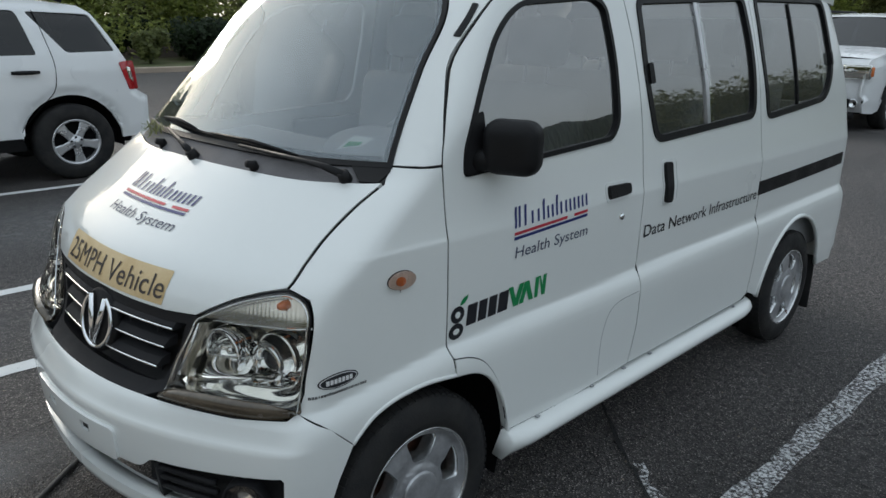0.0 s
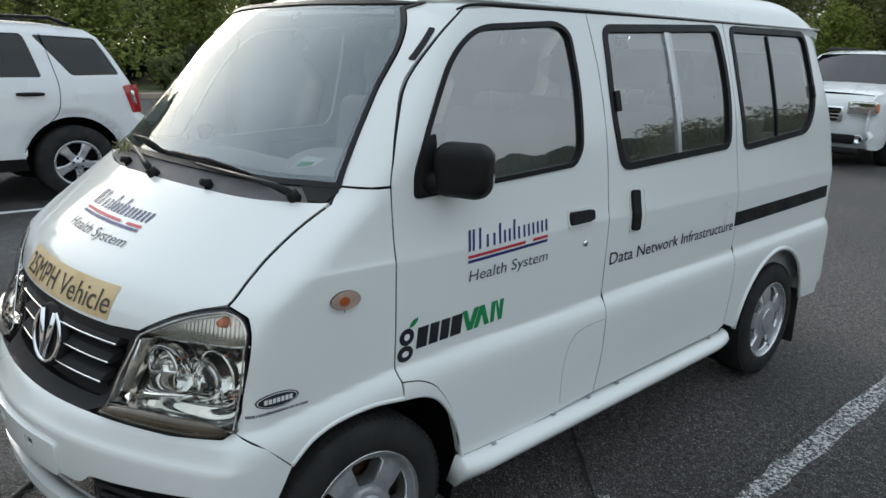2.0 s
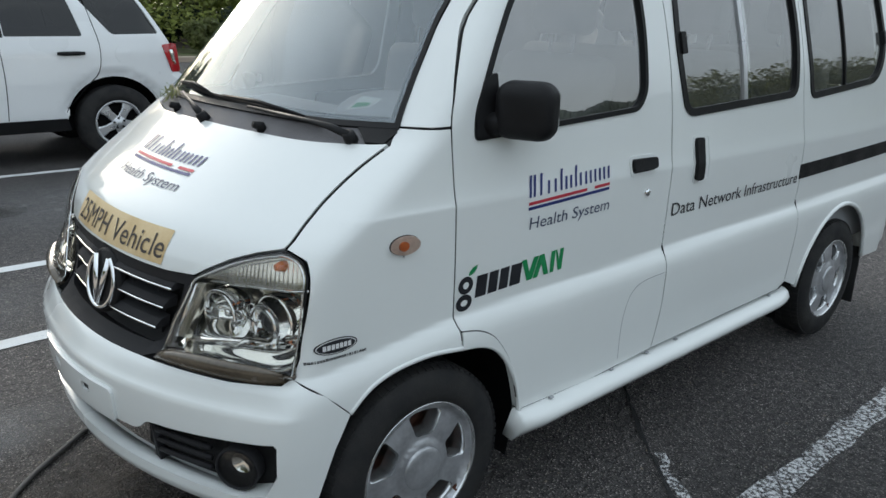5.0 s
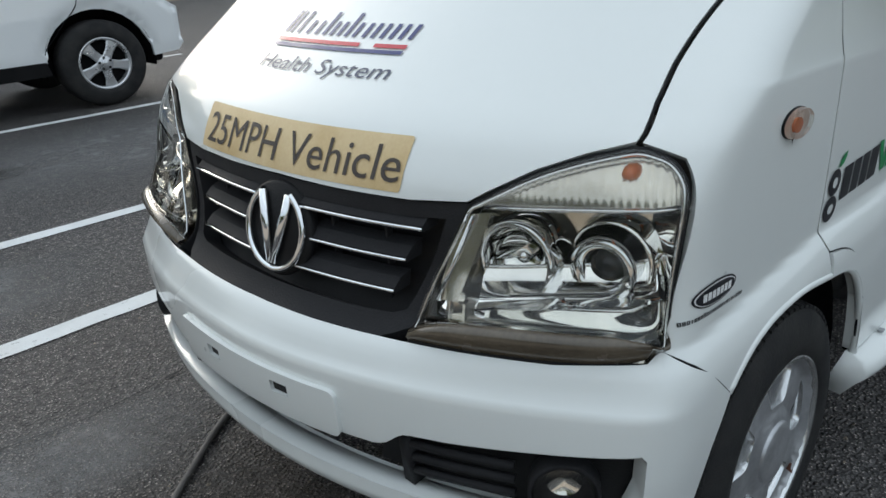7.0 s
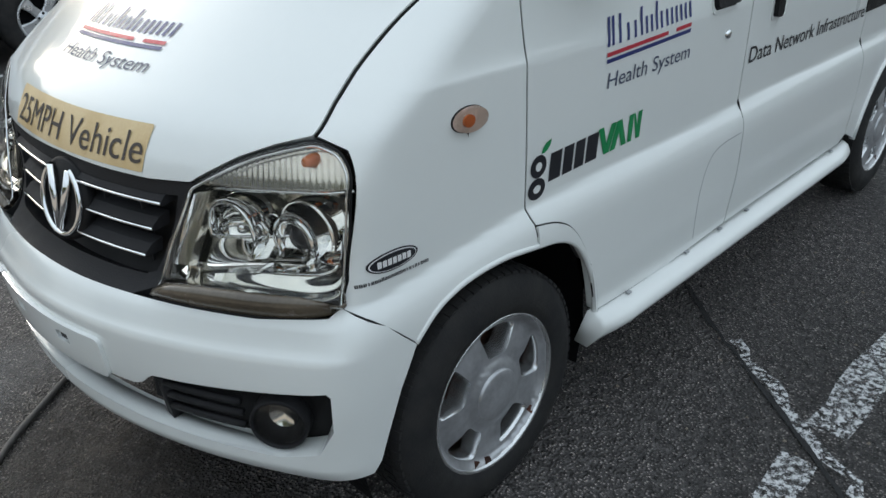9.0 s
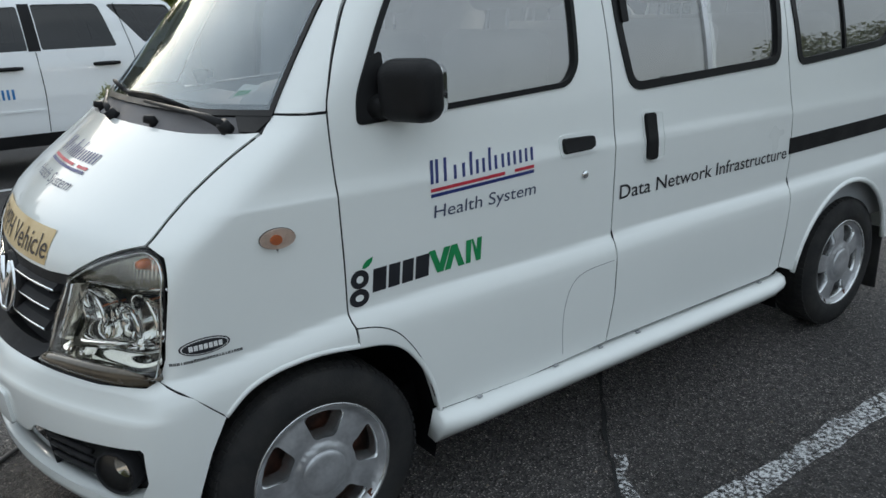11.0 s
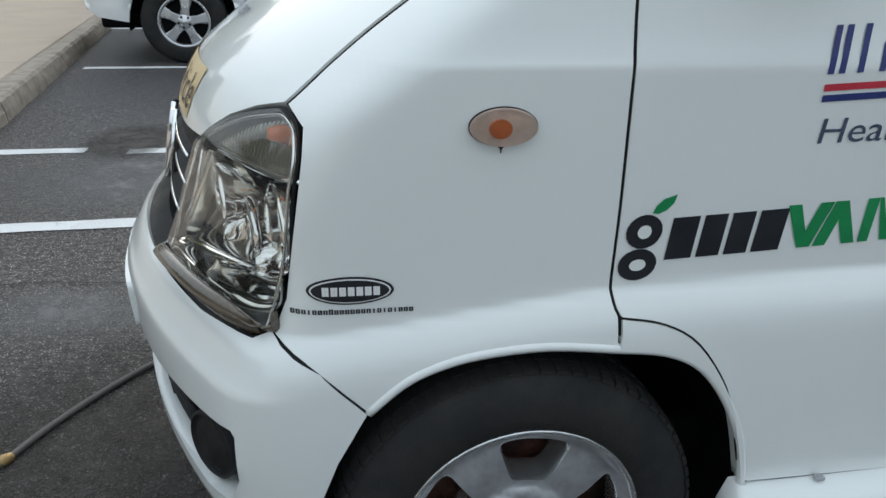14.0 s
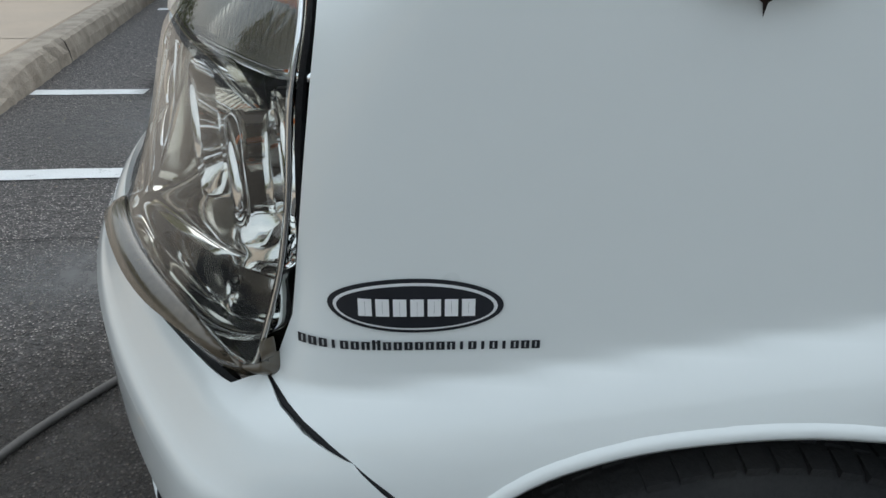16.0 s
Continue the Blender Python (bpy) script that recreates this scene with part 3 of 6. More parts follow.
for i in range(len(pts) - 1):
    p0, p1, p2, p3 = (Vector((*pts[min(max(i + k, 0), len(pts) - 1)], 0.011)) for k in (-1, 0, 1, 2))
    for k in range(5):
        t = k / 5
        smooth_pts.append(0.5 * (2 * p1 + (p2 - p0) * t + (2 * p0 - 5 * p1 + 4 * p2 - p3) * t * t + (3 * p1 - p0 - 3 * p2 + p3) * t ** 3))
part("sheath", tube_bm(smooth_pts, 0.009, 8), CABLE, cable)
part("plug", tube_bm([(-1.015, -0.058, 0.012), (-0.985, -0.033, 0.013), (-0.975, -0.022, 0.012)], [0.013, 0.014, 0.010], 6), BRASS, cable, "tan plastic plug")
part("plug_end", tube_bm([(-1.05, -0.10, 0.011), (-1.015, -0.058, 0.012)], [0.008, 0.011], 6), BRASS, cable)


# ---- the van: one smooth shell, cut into panels ----
def curve(*knots):
    xs, ys = np.array([k[0] for k in knots], float), np.array([k[1] for k in knots], float)
    d = np.diff(ys) / np.diff(xs)
    m = np.concatenate(([d[0]], [0 if a * b <= 0 else 2 * a * b / (a + b) for a, b in zip(d, d[1:])], [d[-1]]))

    def f(x):
        x = np.clip(np.asarray(x, float), xs[0], xs[-1])
        i = np.clip(np.searchsorted(xs, x, side="right") - 1, 0, len(xs) - 2)
        h = xs[i + 1] - xs[i]
        t = (x - xs[i]) / h
        return ys[i] * (1 + 2 * t) * (1 - t) ** 2 + m[i] * h * t * (1 - t) ** 2 + ys[i + 1] * t * t * (3 - 2 * t) + m[i + 1] * h * t * t * (t - 1)
    return f


NOSE = curve((.15, -.56), (.22, -.575), (.276, -.592), (.298, -.606), (.316, -.614), (.345, -.615), (.40, -.619), (.46, -.629), (.52, -.634), (.563, -.636), (.573, -.628), (.625, -.598), (.637, -.582), (.650, -.556), (.74, -.518), (.845, -.505), (.93, -.465), (1.0, -.386), (1.042, -.330), (1.15, -.186), (1.18, -.146), (1.42, .10), (1.66, .335), (1.72, .41), (1.80, .60))
BOW = curve((.15, .40), (.4, .40), (.5, .42), (.6, .44), (.65, .42), (.93, .365), (1.15, .37), (1.3, .33), (1.66, .24), (1.75, .24))
HALF = curve((.15, .735), (.30, .745), (.55, .757), (.610, .7568), (.640, .7545), (.660, .7492), (.675, .7425), (.687, .7345), (.694, .7285), (.700, .7268), (.75, .728), (.95, .731), (1.006, .7312), (1.016, .7285), (1.030, .7255), (1.05, .722), (1.16, .708), (1.30, .688), (1.5, .640), (1.7, .578), (1.80, .54))
TAIL = curve((.2, 3.30), (.5, 3.33), (.7, 3.33), (1.0, 3.32), (1.2, 3.29), (1.7, 3.12), (1.8, 3.05))
SOFT = curve((.15, .03), (.5, .026), (.65, .02), (.9, .02), (1.2, .02), (1.8, .03))
RISE = curve((-.4, -.060), (-.3, -.050), (-.19, -.038), (-.04, -.016), (.13, .004), (.32, .011), (.7, .019), (1.1, .027), (1.6, .035), (2.1, .041), (3.3, .046))
CX, SKEW = 0.30, 0.045


def smooth_min(a, b, k):
    h = np.maximum(k - np.abs(a - b), 0) / k
    return np.minimum(a, b) - h ** 3 * k / 6


def inside(x, y, z):
    w = np.abs(y)
    half = HALF(z - RISE(x) * np.clip((1.0 - z) / .2, 0, 1) * np.clip((z - .40) / .2, 0, 1)) + .012 - .030 * np.maximum(0, (1.1 - x) / 1.3) ** 2 - .015 * np.maximum(0, x - 2.2) ** 2
    a = (x + SKEW * y - NOSE(z) - BOW(z) * w * w * (1 - .24 * np.clip(y / .35, 0, 1))) * .75
    return smooth_min(smooth_min(a, half - w, SOFT(z) * 3), TAIL(z) - .12 * w * w - x, .2)


def meet(point, lo, hi, z):
    """The shell along a way from inside (lo) to outside (hi)."""
    lo, hi = np.full(len(z), lo, float), np.full(len(z), hi, float)
    for _ in range(24):
        m = (lo + hi) / 2
        ok = inside(*point(m)[:2], z) > 0
        lo, hi = np.where(ok, m, lo), np.where(ok, hi, m)
    return np.stack((*point(lo)[:2], z), 1)


def near_side(uv):
    x, z = uv[:, 0], uv[:, 1]
    return meet(lambda m: (x, -m), 0, 0.9, z)


def far_side(uv):
    x, z = -uv[:, 0], uv[:, 1]
    return meet(lambda m: (x, m), 0, 0.9, z)


def nose(uv):
    y, z = -uv[:, 0], uv[:, 1]
    return meet(lambda m: (-m, y), -1.2, 1.0, z)


def rear(uv):
    y, z = uv[:, 0], uv[:, 1]
    return meet(lambda m: (m, y), 1.5, 3.6, z)


def round_front(uv):
    a, z = uv[:, 0], uv[:, 1]
    return meet(lambda m: (CX - m * np.cos(a), -m * np.sin(a)), 0.0, 1.4, z)


def polar(*pts):
    return [(math.atan2(-y, CX - x), z) for x, y, z in pts]


def from_nose(*pts):
    """Points of the shell given by y and z, in the turn round the front."""
    return polar(*[tuple(p) for p in nose(np.array([(-y, z) for y, z in pts]))])


def from_side(*pts):
    """Points of the shell given by x and z, in the turn round the front."""
    return polar(*[tuple(p) for p in near_side(np.array(pts))])


van = thing("van", "white compact passenger van with dark rubber window frames and fleet lettering", "van")


def arc(cx, cz, r, a0, a1, n=14):
    return [(cx + r * math.cos(radians(a0 + (a1 - a0) * k / n)), cz + r * math.sin(radians(a0 + (a1 - a0) * k / n))) for k in range(n + 1)]


def smooth_line(pts, n=4):
    out = []
    for i in range(len(pts) - 1):
        p0, p1, p2, p3 = (np.array(pts[min(max(i + k, 0), len(pts) - 1)], float) for k in (-1, 0, 1, 2))
        for k in range(n):
            t = k / n
            out.append(tuple(0.5 * (2 * p1 + (p2 - p0) * t + (2 * p0 - 5 * p1 + 4 * p2 - p3) * t * t + (3 * p1 - p0 - 3 * p2 + p3) * t ** 3)))
    return out + [tuple(pts[-1])]


def shrunk(poly, f):
    c = np.mean(np.array(poly), 0)
    return [tuple(c + (np.array(p) - c) * f) for p in poly]


GAP = 0.0024
# window outlines (outer edge of the rubber), in x and z
WIN1 = rounded([(.212, 1.164), (.905, 1.198), (.950, 1.25), (.964, 1.46), (.955, 1.625), (.89, 1.655), (.52, 1.628), (.40, 1.545), (.295, 1.385), (.218, 1.235)], [.02, .03, .06, .05, .05, .05, .08, .1, .1, .04])
WIN2 = rounded([(1.165, 1.160), (1.975, 1.188), (1.998, 1.45), (1.97, 1.688), (1.135, 1.655), (1.118, 1.36)], [.06, .06, .1, .05, .05, .1])
WIN3 = rounded([(2.095, 1.170), (2.80, 1.212), (2.905, 1.36), (2.865, 1.695), (2.062, 1.690), (2.062, 1.42)], [.05, .10, .08, .07, .05, .1])

DOOR_F = smooth_line([(.49, 1.672), (.385, 1.590), (.275, 1.473), (.195, 1.348), (.155, 1.26), (.139, 1.19), (.137, 1.01), (.140, .82), (.140, .70), (.148, .668)])
ARCH_OUT = smooth_line([(.151, .664), (.215, .652), (.27, .618), (.325, .54), (.36, .45), (.386, .356)])
DOOR_R = [(1.045, .368), (1.072, .52), (1.078, .64), (1.080, .80), (1.084, 1.0), (1.088, 1.19), (1.080, 1.5), (1.060, 1.688)]
SLIDE_R = [(1.97, .378), (2.02, .40), (2.046, .60), (2.062, .83), (2.050, .98), (2.032, 1.19), (2.024, 1.5), (2.016, 1.698)]

door_out = DOOR_F + ARCH_OUT + [(.40, .351), (.70, .349)] + DOOR_R + [(.80, 1.686), (.60, 1.683)]
front_door = panel("front_door", grown(door_out, -GAP), near_side, WHITE, van, [WIN1], 0.0125)
slide_out = [(1.045, .368), (1.45, .372)] + SLIDE_R + [(1.5, 1.694)] + DOOR_R[::-1][:-1]
sliding_door = panel("sliding_door", grown(slide_out, -GAP), near_side, WHITE, van, [WIN2], 0.015)
REAR_ARCH = arc(2.51, .30, .375, 172, 8, 18)
quarter_out = [(2.02, .40)] + [(2.13, .36)] + REAR_ARCH + [(2.90, .34), (3.115, .33), (3.155, .6), (3.16, .9), (3.12, 1.2), (2.98, 1.6), (2.93, 1.702)] + SLIDE_R[::-1][:-1]
rear_quarter = panel("rear_quarter", grown(quarter_out, -GAP), near_side, WHITE, van, [WIN3], 0.018)

HOOD_EDGE = smooth_line([(-.290, .946), (-.215, 1.010), (-.140, 1.067), (-.068, 1.118), (.002, 1.164)])
WS_EDGE = smooth_line([(.040, 1.203), (.125, 1.315), (.222, 1.440), (.32, 1.560), (.405, 1.668)])
FRONT_ARCH = smooth_line([(.150, .619), (.05, .629), (-.046, .622), (-.11, .606), (-.156, .583), (-.203, .541)])
fender_out = HOOD_EDGE + [(.040, 1.203)] + [(.139, 1.203)] + [p for p in DOOR_F if p[1] < 1.19] + FRONT_ARCH + [(-.268, .605), (-.326, .649)] + [(-.306, .70), (-.291, .80), (-.276, .895), (-.272, .928)]
panel("front_fender", grown(fender_out, -GAP), near_side, WHITE, van, (), 0.0105)
pillar_out = WS_EDGE + [(.43, 1.686), (.52, 1.686)] + [p for p in DOOR_F if p[1] > 1.21] + [(.139, 1.206)]
panel("windscreen_pillar", grown(pillar_out, -GAP), near_side, WHITE, van, (), 0.024)
flare_out = [(.150, .619)] + ARCH_OUT + [(.397, .352)] + smooth_line([(.392, .34), (.372, .43), (.336, .51), (.285, .576), (.225, .608), (.150, .619)])[:-1]
panel("wheel_arch", grown(flare_out, -0.001), near_side, WHITE, van, (), 0.02, 0.03, 0.004)

# rolled lip round the arches
part("arch_lip", tube_bm(near_side(np.array(FRONT_ARCH[::-1] + smooth_line([(.150, .619), (.225, .608), (.285, .576), (.336, .51), (.372, .43), (.392, .34)])[1:])) + np.array((0, 0.004, 0)), 0.008, 8), WHITE, van)
part("arch_lip", tube_bm(near_side(np.array(REAR_ARCH)) + np.array((0, 0.002, 0)), 0.011, 8), WHITE, van)

# dark rubber seals in the gaps between the panels
def seam(pts, lift, r=0.0032, deep=0.0042):
    uv = np.array(smooth_line(pts, 3))
    part("seam_seal", tube_bm(lift(uv) - slopes(lift, uv) * deep, r, 6), SEAL, van)


seam(DOOR_F[::3] + [(.150, .64)], near_side)
seam(ARCH_OUT[::3], near_side)
seam(DOOR_R, near_side)
seam(SLIDE_R, near_side)
seam([(.47, 1.668), (.52, 1.6835), (.62, 1.6885), (.8, 1.690), (1.5, 1.697), (2.2, 1.702), (2.92, 1.705)], near_side, .0045, .002)
seam([(.39, .353), (.7, .350), (1.045, .369), (1.5, .373), (1.97, .378)], near_side)
seam(HOOD_EDGE[::3], near_side, .0036, .0050)
seam([(.03, 1.2045), (.139, 1.2045)], near_side)
seam([(-.326, .649), (-.268, .605), (-.203, .541)], near_side, .0024, .0)

# the far side in one piece, with its windows open
far_out = [(-x, z) for x, z in [(-.28, .95), (-.290, .66), (-.33, .645), (-.26, .60), (-.2, .54)] + arc(.03, .29, .345, 140, 0, 10)[0:] + [(.40, .35), (2.10, .37)] + REAR_ARCH + [(2.90, .34), (3.115, .33), (3.155, .6), (3.16, .9), (3.12, 1.2), (2.98, 1.6), (2.93, 1.702), (1.5, 1.694), (.43, 1.686)] + WS_EDGE[::-1] + HOOD_EDGE[::-1]]
far_win = [[(-x, z) for x, z in grown(w, -0.015)] for w in (WIN1, WIN2, WIN3)]
panel("far_side_panel", far_out, far_side, WHITE, van, far_win, 0.05)
for w in far_win:
    panel("window", grown(w, 0.006), far_side, GLASS, van, (), 0.08, 0, -0.006).visible_shadow = False
panel("tailgate", rounded([(-.66, .34), (.66, .34), (.68, .9), (.56, 1.69), (-.56, 1.69), (-.68, .9)], .06), rear, WHITE, van, [rounded([(-.55, 1.15), (.55, 1.15), (.48, 1.6), (-.48, 1.6)], .06)], 0.06)
panel("rear_window", rounded([(-.55, 1.15), (.55, 1.15), (.48, 1.6), (-.48, 1.6)], .06), rear, GLASS, van, (), 0.08, 0, -0.006).visible_shadow = False

# windows: rubber frame, panes, slider
def framed(name, outline, rim, parent, bars=()):
    fr = panel("window_frame", outline, near_side, SEAL, parent, [grown(outline, -rim)], 0.03, 0.02, 0.005, "black rubber window frame")
    pane = panel("pane", grown(outline, -rim * 0.7), near_side, GLASS, parent, (), 0.06, 0, -0.007)
    pane.visible_shadow = False
    return fr


framed("w1", WIN1, 0.015, front_door)
framed("w2", WIN2, 0.026, sliding_door)
framed("w3", WIN3, 0.026, rear_quarter)


def side_bar(pts, width, material, parent, name, off=0.006, depth=0.012):
    return panel(name, rounded(pts, min(width, 0.008)), near_side, material, parent, (), 0.03, depth, off)


side_bar([(1.553, 1.192), (1.578, 1.194), (1.562, 1.645), (1.537, 1.644)], .003, ALLOY, sliding_door, "slider_bar", 0.001)
side_bar([(1.578, 1.194), (1.60, 1.195), (1.582, 1.645), (1.562, 1.645)], .003, GLASS, sliding_door, "slider_edge", 0.001, 0)
side_bar([(2.427, 1.20), (2.441, 1.20), (2.434, 1.66), (2.421, 1.66)], .003, SEAL, rear_quarter, "slider_bar", 0.001)
side_bar([(1.146, 1.365), (1.174, 1.366), (1.172, 1.435), (1.144, 1.434)], .006, BLACK, sliding_door, "window_latch", 0.012, 0.02)
side_bar([(2.862, 1.38), (2.884, 1.38), (2.880, 1.44), (2.858, 1.44)], .006, BLACK, rear_quarter, "window_latch", 0.012, 0.02)
# mirror triangle in the corner of the front window
panel("mirror_base", rounded([(.214, 1.172), (.300, 1.176), (.302, 1.335), (.262, 1.32), (.222, 1.24)], .012), near_side, BLACK, front_door, (), 0.03, 0.02, 0.008, "black plastic mirror base")
# black vent slot on the pillar
panel("vent_slot", rounded([(.3085, 1.526), (.3145, 1.524), (.394, 1.612), (.388, 1.614)], .002), near_side, BLACK, van, (), 0.02, 0.008, 0.003)
# sliding door rail and badge strip
panel("door_rail", [(2.050, .846), (3.10, .862), (3.095, .925), (2.046, .908)], near_side, BLACK, rear_quarter, (), 0.03, 0.008, 0.003, "black sliding door rail")

# door handles in recesses
def handle(parent, outer, grip, name, cup=BLACK):
    panel("handle_recess", rounded(outer, .018), near_side, WHITE, parent, [rounded(grown(outer, -0.010), .012)], 0.02, 0.012, 0.003)
    panel("handle_cup", rounded(grown(outer, -0.006), .012), near_side, cup, parent, (), 0.02, 0, 0.0012)
    panel(name, rounded(grip, .014), near_side, BLACK, parent, (), 0.02, 0.02, 0.016, "black plastic door handle")


handle(front_door, [(.853, .998), (.998, 1.000), (.996, 1.060), (.852, 1.064)], [(.862, 1.012), (.985, 1.013), (.986, 1.050), (.862, 1.053)], "door_handle")
handle(sliding_door, [(1.214, .934), (1.322, .932), (1.318, 1.096), (1.210, 1.098)], [(1.222, .944), (1.266, .943), (1.264, 1.088), (1.219, 1.090)], "door_handle", WHITE)
lock = near_side(np.array([(.951, .938)]))[0]
part("key_lock", lathe_bm([(0, .008), (.009, .008), (.012, .005), (.013, -.004)], 16, Matrix.Translation(lock)), CHROME, front_door, "round chrome key lock")
# fuel flap
flap = smooth_line([(.852, .385), (.846, .47), (.853, .545), (.885, .612), (.945, .640), (1.066, .647)])
part("fuel_flap_seam", tube_bm(near_side(np.array(flap)) + np.array((0, 0.0012, 0)), 0.0022, 5), TRIM, front_door)

# hood, windscreen, cowl
def to_nose(pts):
    return [(-y, z) for y, z in pts]


edge_n, edge_f = near_side(np.array(HOOD_EDGE)), far_side(np.array([(-x, z) for x, z in HOOD_EDGE]))
low_half = [(-.16, .846), (-.30, .846), (-.40, .853), (-.43, .872), (-.49, .906), (-.55, .930)]
hood_near = [(0, .849)] + low_half + [(p[1], p[2]) for p in edge_n] + smooth_line([(-.58, 1.160), (-.41, 1.153), (-.2, 1.157), (0, 1.159)])
hood_far = [(-y, z) for y, z in low_half] + [(p[1], p[2]) for p in edge_f] + smooth_line([(.58, 1.160), (.41, 1.153), (.2, 1.157)])
hood_out = hood_near + hood_far[::-1]
hood = panel("hood", to_nose(grown(hood_out, -0.0005)), nose, WHITE, van, (), 0.03, 0.016, 0.002)
ws_n, ws_f = near_side(np.array(WS_EDGE)), far_side(np.array([(-x, z) for x, z in WS_EDGE]))
ws_near = [(0, 1.205), (-.2, 1.203), (-.40, 1.198)] + [(p[1], p[2]) for p in ws_n] + [(-.47, 1.684), (-.3, 1.690), (0, 1.694)]
ws_far = [(.2, 1.203), (.40, 1.198)] + [(p[1], p[2]) for p in ws_f] + [(.47, 1.684), (.3, 1.690)]
ws_out = ws_near + ws_far[::-1]
windscreen = panel("windscreen", to_nose(grown(ws_out, 0.004)), nose, SHIELD, van, (), 0.05, 0, 0.0)
windscreen.visible_shadow = False
panel("windscreen_border", to_nose(grown(ws_out, -0.004)), nose, FRIT, windscreen, [to_nose(rounded(grown(ws_out, -0.022), .02))], 0.03, 0, -0.003, "black printed border on the glass")
panel("windscreen_seal", to_nose(grown(ws_out, 0.006)), nose, SEAL, windscreen, [to_nose(grown(ws_out, -0.007))], 0.03, 0.02, 0.004, "black rubber windscreen seal")
cowl_half = [(0, 1.161), (-.2, 1.159), (-.41, 1.155), (-.58, 1.160), (-.606, 1.162), (-.618, 1.185), (-.610, 1.206), (-.40, 1.199), (-.2, 1.203), (0, 1.205)]
cowl_out = cowl_half + [(-y, z) for y, z in cowl_half[::-1][1:-1]]
cowl = panel("cowl", to_nose(cowl_out), nose, COWL, van, (), 0.03, 0.02, -0.004, "weathered grey plastic cowl below the windscreen")
panel("cowl_corner", to_nose([(-.56, 1.163), (-.607, 1.163), (-.616, 1.19), (-.606, 1.204), (-.50, 1.20)]), nose, BLACK, cowl, (), 0.03, 0.01, 0.003)
panel("mirror_pad", ellipse(-.03, 1.655, .018, .012), nose, COWL, windscreen, (), 0.02, 0, -0.004)
panel("window_label", to_nose([(-.43, 1.232), (-.495, 1.243), (-.515, 1.265), (-.452, 1.268)]), nose, PAPER, windscreen, (), 0.03, 0, -0.004, "small paper permit behind the glass")
panel("window_label_mark", to_nose([(-.445, 1.238), (-.488, 1.245), (-.492, 1.254), (-.452, 1.252)]), nose, GREENINK, windscreen, (), 0.03, 0, -0.0028)


def wiper(pivot, tip, blade0, blade1):
    arm = new("wiper")
    arm.parent = van
    P = nose(np.array([(-a, b) for a, b in (pivot, tip, blade0, blade1)]))
    n = slopes(nose, np.array([(-a, b) for a, b in (pivot, tip, blade0, blade1)]))
    p, t, b0, b1 = (Vector(P[i]) + Vector(n[i]) * d for i, d in ((0, .012), (1, .022), (2, .012), (3, .012)))
    out = Vector(n[0])
    part("pivot", tube_bm([p - out * .025, p + out * .012], [.020, .016], 12), BLACK, arm)
    mid = p.lerp(t, .32) + out * .018
    part("arm", tube_bm([p + out * .006, p.lerp(mid, .5) + out * .01, mid, t], [.012, .010, .007, .005], 8, 0.6), BLACK, arm)
    part("blade", tube_bm([b0, b0.lerp(b1, .5), b1], [.005, .007, .005], 6, 1.6), RUBBER, arm)
    part("blade_frame", tube_bm([b0.lerp(b1, .12) + out * .010, b0.lerp(b1, .5) + out * .022, b0.lerp(b1, .88) + out * .010], [.004, .007, .004], 6), BLACK, arm)
    return arm


wiper((-.520, 1.166), (-.13, 1.200), (-.41, 1.190), (.115, 1.216))
wiper((.060, 1.162), (.33, 1.20), (.10, 1.215), (.46, 1.225))
for y in (-.225, .315):
    q = nose(np.array([(-y, 1.163)]))[0]
    part("washer_nozzle", tube_bm([(q[0] + .01, y, q[2] - .012), (q[0], y, q[2] + .012), (q[0] - .02, y, q[2] + .016)], [.016, .014, .010], 10), BLACK, cowl, "black washer nozzle")
# twigs and leaves caught at the far end of the cowl
tv, tf = [], []
rnd = random.Random(8)
for _ in range(90):
    y, z = rnd.uniform(.38, .60), rnd.uniform(1.165, 1.2)
    q = nose(np.array([(-y, z)]))[0] + np.array((-.006, 0, .012))
    d = np.array((rnd.uniform(-1, 1), rnd.uniform(-1, 1), rnd.uniform(-.4, .8))) * rnd.uniform(.010, .026)
    w = np.cross(d, (0, 0, 1)) * .12
    k = len(tv)
    tv += [q - d - w, q - d + w, q + d + w, q + d - w]
    tf.append((k, k + 1, k + 2, k + 3))
tagged(mesh_ob("leaf_litter", tv, tf, HAYLEAF, None, "", False), "dry twigs and leaves caught beside the windscreen", "leaf litter", kind="stuff")

# roof
def roof_lift(uv):
    x, y = uv[:, 0], -uv[:, 1]
    front, back = .415 + .24 * y * y, 3.085 - .10 * y * y
    s = np.clip((x - front) / .62, 0, 1)
    e = np.clip((back - x) / .30, 0, 1)
    along = (1 - (1 - s) ** 2.2) * (1 - (1 - e) ** 2.5)
    w = np.clip(np.abs(y) / .592, 0, 1)
    across = (1 - w ** 4) ** .55
    return np.stack((x, y, 1.688 + .169 * np.clip(along, 0, 1) ** .8 * across + .006 * np.clip(along, 0, 1)), 1)


side_line = [(x, .590 - .03 * max(0, (1.0 - x) / .6) ** 2) for x in np.linspace(.52, 3.03, 26)]
roof_out = [(x, -y) for x, y in side_line] + [(3.085, -.40), (3.09, 0), (3.085, .40)] + [(x, y) for x, y in side_line[::-1]] + [(.445, .40), (.420, .2), (.412, 0), (.420, -.2), (.445, -.40)]
roof = panel("roof", roof_out, roof_lift, WHITE, van, (), 0.03, 0.03, even=True)
gut = [(x, -y - .004, 1.700 + .004 * (x - .5)) for x, y in side_line]
part("roof_gutter", tube_bm([(.44, -.45, 1.694), (.47, -.52, 1.694)] + gut, .0055, 8), WHITE, van)
